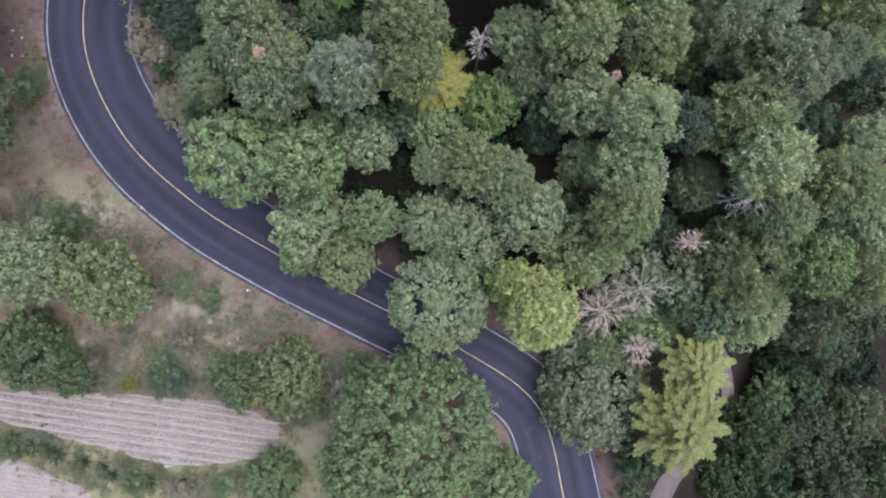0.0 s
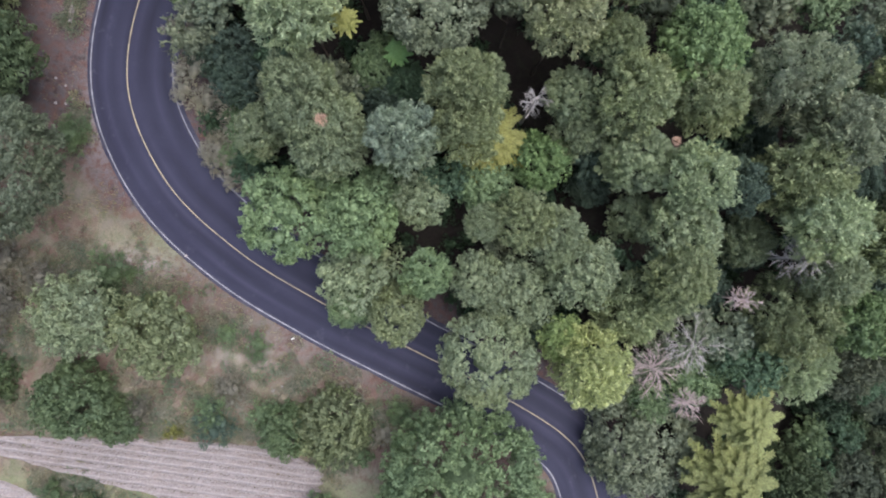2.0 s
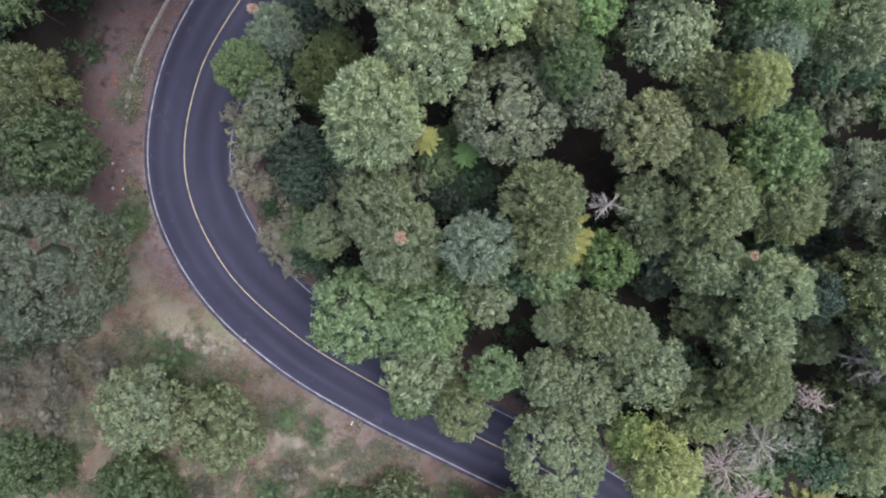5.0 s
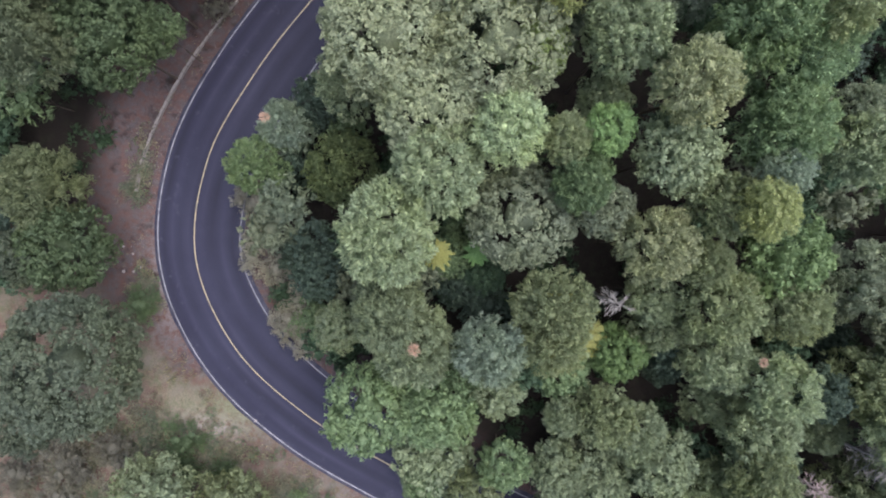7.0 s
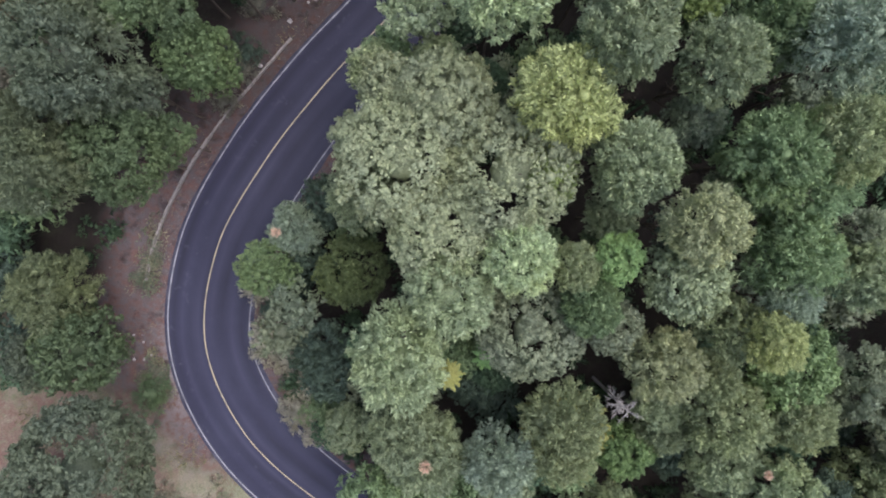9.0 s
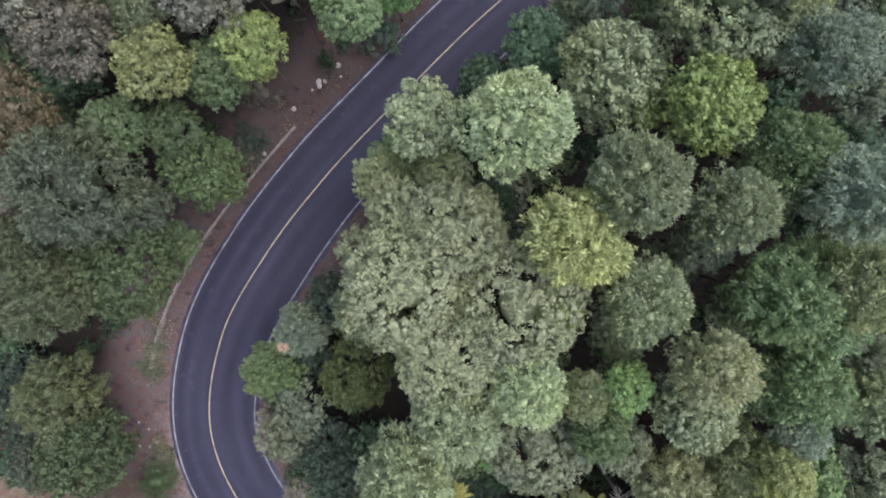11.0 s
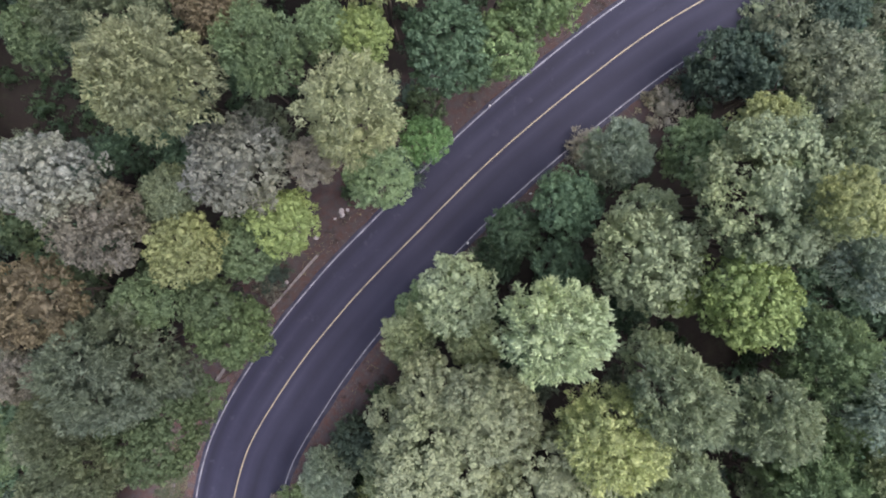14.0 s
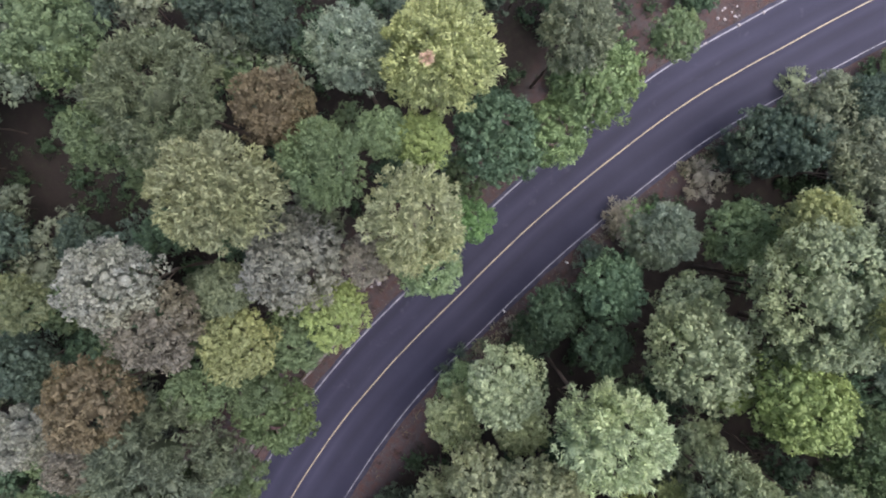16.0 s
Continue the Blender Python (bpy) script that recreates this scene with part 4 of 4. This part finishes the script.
def dry_tip(x, y, z, size):
    """A dead, salmon-brown tip on the crown of the nearest tree."""
    rnd = random.Random(int(x * 100))
    host = min((o for o in scene.objects if o.name.startswith(("pine_tree", "broadleaf_tree"))), key=lambda o: math.hypot(o.location.x - x, o.location.y - y))
    v, f = [], []
    for _ in range(260):
        d = Vector((rnd.gauss(0, 1), rnd.gauss(0, 1), abs(rnd.gauss(0, 1)))).normalized()
        p = d * size * rnd.uniform(0.2, 0.8)
        e = p + (d + Vector((rnd.uniform(-0.5, 0.5), rnd.uniform(-0.5, 0.5), 0.2))).normalized() * size * 0.5
        across = (e - p).cross(Vector((rnd.uniform(-1, 1), rnd.uniform(-1, 1), 1))).normalized() * size * 0.045
        k = len(v)
        v += [tuple(p - across), tuple(p + across), tuple(e)]
        f.append((k, k + 1, k + 2))
    tip = mesh_object("dry_tip", v, f, DRYTIP, host)
    tip.matrix_parent_inverse = Matrix.LocRotScale(host.location, host.rotation_euler, host.scale).inverted()
    tip.location = (x, y, z)
    tagged(tip, "dead salmon-brown needle tip")


k = Mat("dead_salmon_needles", 0.9)
DRYTIP = k.done(k.mix(k.noise(9.0), (0.34, 0.22, 0.16), (0.5, 0.36, 0.28)))
dry_tip(-11.6, 12.8, 14.0, 0.46)
dry_tip(11.6, 11.75, 13.2, 0.36)
dry_tip(-21.9, 28.3, 11.4, 0.4)
dry_tip(-17.2, 61.4, 24.0, 0.36)

# ---- ploughed field strips, in the lower land ----


def furrows(name, west, east, upper, lower, label):
    """A ploughed strip between two edges, with its ridges."""
    along = np.arange(west, east, 0.5)
    across = np.linspace(0, 1, 90)
    v = []
    for x in along:
        top, bottom = upper(x) + 0.25 * noise.noise((x * 0.5, 1, 2)), lower(x) + 0.35 * noise.noise((x * 0.5, 5, 2))
        for u in across:
            y = top + (bottom - top) * u
            ridge = 0.15 * math.sin(2 * math.pi * (y + 0.135 * x) / 0.72 + 0.5 * noise.noise((x * 0.15, y * 0.3, 0)))
            v.append((x, y, float(lie(np.array(x), np.array(y))) + 0.32 + ridge + 0.05 * noise.noise((x * 1.5, y * 1.5, 8)) - 0.45 * (u < 0.015 or u > 0.985 or x > east - 0.55)))
    ob = mesh_object(name, v, grid_faces(len(along), len(across)), PLOUGHED, smooth=True)
    return tagged(ob, label, "field", kind="structure")


furrows("field_upper", -60, -14.2, lambda x: -13.0 - 0.002 * (x + 40) ** 2 - 1.6 * float(ease(-20, -14, x)), lambda x: -15.9 - 0.27 * (min(x, -25) + 40) + 1.0 * float(ease(-22, -14, x)), "pale ploughed field strip with straight furrows")
furrows("field_lower", -60, -31.6, lambda x: -18.9 - 0.42 * (x + 40), lambda x: -25.0 - 0.3 * (x + 40), "second pale ploughed strip beyond a grass balk")

# ---- crop stubble in rows on the ploughed strips, thickened to stand in for furrow shade ----
rnd = random.Random(31)
v, f = [], []
for row in range(36):
    x = -50.0
    while x < -14.4:
        x += rnd.uniform(0.14, 0.4)
        y = (row - 40) * 0.72 - 0.135 * x + 0.54 + rnd.gauss(0, 0.05)
        if not (-15.7 - 0.27 * (min(x, -25) + 40) < y + 0.0 < -13.2 and x > -50) and not (-15.9 - 0.27 * (min(x, -25) + 40) + 0.3 < y < -13.3 - 1.6 * float(ease(-20, -14, x))):
            continue
        z = float(lie(np.array(x), np.array(y))) + 0.22
        for _ in range(4):
            a, t = rnd.uniform(0, 6.28), rnd.uniform(0.1, 0.26)
            bx, by = x + rnd.uniform(-0.08, 0.08), y + rnd.uniform(-0.06, 0.06)
            k = len(v)
            v += [(bx - 0.03 * math.sin(a), by + 0.03 * math.cos(a), z - 0.1), (bx + 0.03 * math.sin(a), by - 0.03 * math.cos(a), z - 0.1), (bx + t * math.cos(a), by + t * math.sin(a), z + 0.1 + t)]
            f.append((k, k + 1, k + 2))
tagged(mesh_object("stubble", v, f, STUBBLE), "dark crop stubble in rows on the field that doubles as furrow shade", "stubble", kind="stuff")

# ---- dirt track into the ravine wood ----
way = TRACK_WAY
ahead = unit(np.gradient(way, axis=0))
v = []
for (x, y), d in zip(way, ahead):
    for e in (-1.0, -0.5, 0.0, 0.5, 1.0):
        px, py = x - d[1] * e * 1.2, y + d[0] * e * 1.2
        v.append((px, py, float(lie(np.array(px), np.array(py))) + 0.36 - 0.12 * (abs(e) == 0.5) - 0.5 * (abs(e) == 1.0)))
tagged(mesh_object("dirt_track", v, grid_faces(len(way), 5), TRACK, smooth=True), "pale rutted dirt track through the trees", "track", kind="structure")

# ---- concrete side gutter along the outer bend, in short worn pieces ----
gutter = new("side_gutter")
tagged(gutter, "worn dirt-covered concrete gutter beside the road", "gutter", kind="structure")
worn = random.Random(3)
for k in range(len(LINE) - 1):
    x, y, wl, _ = LINE[k]
    if not 22.5 < y < 44 or x > -20 or noise.noise((GONE[k] * 0.22, 3, 3)) < -0.42:
        continue
    o = wl + 2.1 - 0.3 * float(ease(24, 30, np.array(y))) - 0.5 * float(ease(30, 40, np.array(y)))
    a, b = LINE[k, :2] + WEST[k] * o, LINE[k + 1, :2] + WEST[k + 1] * o
    thin = 0.27 if y < 33 else 0.2
    v = []
    for p, w in ((a, WEST[k]), (a * 0.5 + b * 0.5, WEST[k]), (a * 0.04 + b * 0.96, WEST[k + 1])):
        for e, z in ((-0.5, 0.0), (-0.45, 0.2), (-0.12, 0.17), (0.2, 0.18), (0.45, 0.24), (0.52, 0.0)):
            q = p + w * e * thin * worn.uniform(0.8, 1.25)
            v.append((q[0], q[1], z * worn.uniform(0.8, 1.1) + 0.02))
    mesh_object("gutter_piece", v, grid_faces(3, 6), CONCRETE, gutter)

# ---- rocks of the cut bank ----


def rock(x, y, size):
    rnd = random.Random(int(x * 31 + y * 17))
    bv, bf = BALL2
    v = [(p[0] * size * rnd.uniform(0.7, 1.3), p[1] * size * rnd.uniform(0.7, 1.2), p[2] * size * rnd.uniform(0.4, 0.7)) for p in bv]
    ob = mesh_object("rock", v, bf.tolist(), ROCK)
    ob.location, ob.rotation_euler = (x, y, float(lie(np.array(x), np.array(y))) + 0.3 * size), (0, 0, rnd.uniform(0, 6))
    return tagged(ob, "pale grey weathered rock on the cut bank", "rock", "bank rocks")


strewn = random.Random(8)
for x, y, spread, many in ((-21.8, 48.4, 1.3, 9), (-24.4, 46.8, 1.2, 7), (-27.2, 43.0, 1.0, 6), (-20.0, 50.2, 0.9, 4), (8.8, 70.9, 1.6, 12), (5.6, 68.9, 1.0, 5), (-29.5, 1.5, 2.5, 6), (-21.0, -6.5, 3.0, 7), (-36.6, 18.0, 1.0, 6), (26.3, -7.5, 1.0, 3)):
    for _ in range(many):
        rock(x + strewn.gauss(0, spread * 0.6), y + strewn.gauss(0, spread * 0.6), strewn.uniform(0.1, 0.3) if -28 < x < 0 and y > 0 else strewn.uniform(0.07, 0.16))


def marker_post(x, y):
    post = new("marker_post")
    post.location = (x, y, -0.02)
    tagged(post, "short white roadside marker post", "post", "marker posts")
    v, f = [], []
    tube(v, f, [(0, 0, 0), (0, 0, 0.72), (0, 0, 0.75)], [0.075, 0.07, 0.05], 8)
    mesh_object("shaft", v, f, POSTWHITE, post, True)
    v, f = [], []
    tube(v, f, [(0, 0, 0.55), (0, 0, 0.63)], [0.078, 0.078], 8)
    tagged(mesh_object("band", v, f, DEADRED, post, True), "dull red band")
    return post


marker_post(-10.55, 46.0)
marker_post(-5.2, 50.2)
marker_post(-16.7, -3.5)
marker_post(-8.75, 57.55)


def agave(x, y, size):
    """A rosette of thick pointed leaves."""
    rnd = random.Random(int(x * 13 + y * 29))
    plant = new("agave")
    plant.location = (x, y, float(lie(np.array(x), np.array(y))) + 0.1)
    tagged(plant, "spiky dark green agave on the grass balk", "plant", "agaves")
    for n in range(15):
        a, up = n * 2.4, 0.25 + 0.95 * n / 15
        out, across = Vector((math.cos(a), math.sin(a), 0)), Vector((-math.sin(a), math.cos(a), 0))
        v = []
        for u, w in ((0, 0.09), (0.35, 0.13), (0.7, 0.09), (1.0, 0.008)):
            p = out * (u * math.cos(up)) + Vector((0, 0, u * math.sin(up) - 0.12 * u * u))
            for e, z in ((-1, 0.03), (0, -0.03), (1, 0.03)):
                v.append(tuple((p + across * w * e + Vector((0, 0, z))) * size * rnd.uniform(0.97, 1.03)))
        mesh_object("leaf", v, grid_faces(4, 3), LEAF, plant, True).color = (0.06, 0.085, 0.05, 1)
    return plant


for x, y, size in ((-37.2, -18.2, 1.1), (-35.1, -18.9, 1.2), (-32.6, -19.6, 1.0), (-30.0, -20.8, 0.9), (-30.8, -20.0, 0.8), (-26.4, -21.2, 1.0), (-23.0, -21.6, 0.9), (-38.9, -17.5, 1.0), (-36.0, -18.2, 0.9), (-16.2, -22.0, 1.3), (-13.6, -21.6, 1.2)):
    agave(x, y, size)

# ---- grass tufts on the open verge ----
rnd = random.Random(21)
v, f = [], []
pts = np.array([(rnd.uniform(-48, -4), rnd.uniform(-24, 16)) for _ in range(16000)] + [(rnd.uniform(-46, 20), rnd.uniform(14, 74)) for _ in range(11000)])
sd, wd = road_side(pts[:, 0], pts[:, 1])
for (x, y), s, w in zip(pts, sd, wd):
    o = abs(s) - w
    meadowland = s > 0 and o > 1.2 and y < 15
    if not (meadowland or 0.9 < o < 4.5) or -15.6 - 0.27 * (min(x, -25) + 40) < y < -13.4 and x < -14.5 or y < -18.6 - 0.42 * (x + 40) and x < -31.5 or noise.noise((x * 0.3, y * 0.3, 3)) < -0.05:
        continue
    z = float(lie(np.array(x), np.array(y))) * min(1.0, o / 6) + 0.05
    for _ in range(4):
        a, t = rnd.uniform(0, 6.28), rnd.uniform(0.12, 0.34)
        bx, by = x + rnd.uniform(-0.2, 0.2), y + rnd.uniform(-0.2, 0.2)
        k = len(v)
        v += [(bx - 0.03 * math.sin(a), by + 0.03 * math.cos(a), z - 0.2), (bx + 0.03 * math.sin(a), by - 0.03 * math.cos(a), z - 0.2), (bx + t * math.cos(a), by + t * math.sin(a), z + t * 0.9)]
        f.append((k, k + 1, k + 2))
tufts = mesh_object("grass", v, f, GRASS)
tagged(tufts, "thin dry and green grass tufts on the verge", "grass", kind="stuff")

# ---- low scrub and weeds: along the field's edges, on the grass balk and round the meadow trees ----
SCRUB = ((-28, -11.6, 9, 0.9, 150), (-20, -12.2, 5, 0.9, 90), (-26, -9.0, 7, 2.2, 120), (-16, -7.0, 5, 2.2, 70), (-38, -10.5, 5, 1.5, 80), (-30, -20.4, 8, 1.5, 90), (-20, -21.6, 5, 1.2, 70),
         (-38, -17.4, 3, 1.0, 70), (-9, -10.2, 2.5, 1.8, 60), (-13, -14.6, 1.6, 1.6, 50), (-36, 2.5, 5, 2.5, 130), (-41, -3, 3, 4, 90), (-22.8, -3.0, 2.6, 1.6, 50), (-30, 0.5, 4, 1.5, 60), (5.0, -22.5, 1.5, 2.5, 40),
         (-35.5, 15.0, 1.2, 2.0, 40), (-36.5, 26.0, 1.5, 3.0, 60), (-22.5, 15.5, 1.5, 5.0, 110), (-24.5, 21.5, 1.2, 2.0, 50), (-1.5, 54.0, 5.0, 1.6, 90), (6.0, 58.6, 3.0, 1.2, 60), (-13.0, 43.4, 3.0, 1.0, 50), (-28.5, 44.5, 2.0, 2.5, 50))
rnd = random.Random(44)
for tint in (DUSK, UMBER, STRAW):
    v, f = [], []
    for cx, cy, sx, sy, many in SCRUB:
        for _ in range(int(many * 0.4)):
            x, y = rnd.gauss(cx, sx * 0.6), rnd.gauss(cy, sy * 0.6)
            s, w = road_side(np.array([x]), np.array([y]))
            if abs(s[0]) < w[0] + 0.7:
                continue
            z = float(lie(np.array(x), np.array(y))) * min(1.0, (abs(s[0]) - w[0]) / 6)
            wide, high = rnd.uniform(0.25, 0.7), rnd.uniform(0.2, 0.75)
            for _ in range(int(60 * wide) + 14):
                a, r = rnd.uniform(0, 6.28), wide * math.sqrt(rnd.random())
                bx, by, bz = x + r * math.cos(a), y + r * math.sin(a), z + high * rnd.uniform(0.2, 1.0) * (1.1 - r / wide * 0.7)
                t, g = rnd.uniform(0.1, 0.24), a + rnd.uniform(-1, 1)
                k = len(v)
                v += [(bx - 0.35 * t * math.sin(g), by + 0.35 * t * math.cos(g), bz), (bx + 0.35 * t * math.sin(g), by - 0.35 * t * math.cos(g), bz), (bx + t * math.cos(g), by + t * math.sin(g), bz + rnd.uniform(-0.05, 0.15))]
                f.append((k, k + 1, k + 2))
    scrub = mesh_object("scrub", v, f, LEAF)
    scrub.color = (*tint, 1.0)
    tagged(scrub, "low wispy %s scrub and weeds on the verge" % WORDS[tint], "scrub", kind="stuff")

# ---- loose gravel and stones on the shoulders ----
rnd = random.Random(77)
v, f = [], []
for k in range(0, len(LINE) - 1):
    x, y, wl, wr = LINE[k]
    if not -24 < y < 74:
        continue
    for _ in range(15):
        west = rnd.random() < 0.6
        o = (wl + 0.45 + rnd.expovariate(0.75)) if west else -(wr + 0.5 + rnd.expovariate(1.4))
        if abs(o) > 8.5:
            continue
        p = LINE[k, :2] + WEST[k] * o + ALONG[k] * rnd.uniform(-0.4, 0.4)
        s, n = rnd.choice((0.02, 0.025, 0.03, 0.04, 0.07)), len(v)
        z = 0.06 + 0.9 * float(ease(1.8, 4.5, np.array(abs(o) - (wl if west else wr)))) * (y > 23) * west
        for a in (0.0, 2.1, 4.2):
            t = a + rnd.uniform(-0.5, 0.5)
            v.append((p[0] + s * math.cos(t), p[1] + s * math.sin(t), z - 0.12))
        v.append((p[0], p[1], z + s * 0.8))
        f += [(n, n + 1, n + 3), (n + 1, n + 2, n + 3), (n + 2, n, n + 3)]
tagged(mesh_object("gravel", v, f, GRAVEL), "loose grey gravel and stones on the road shoulder", "gravel", kind="stuff")
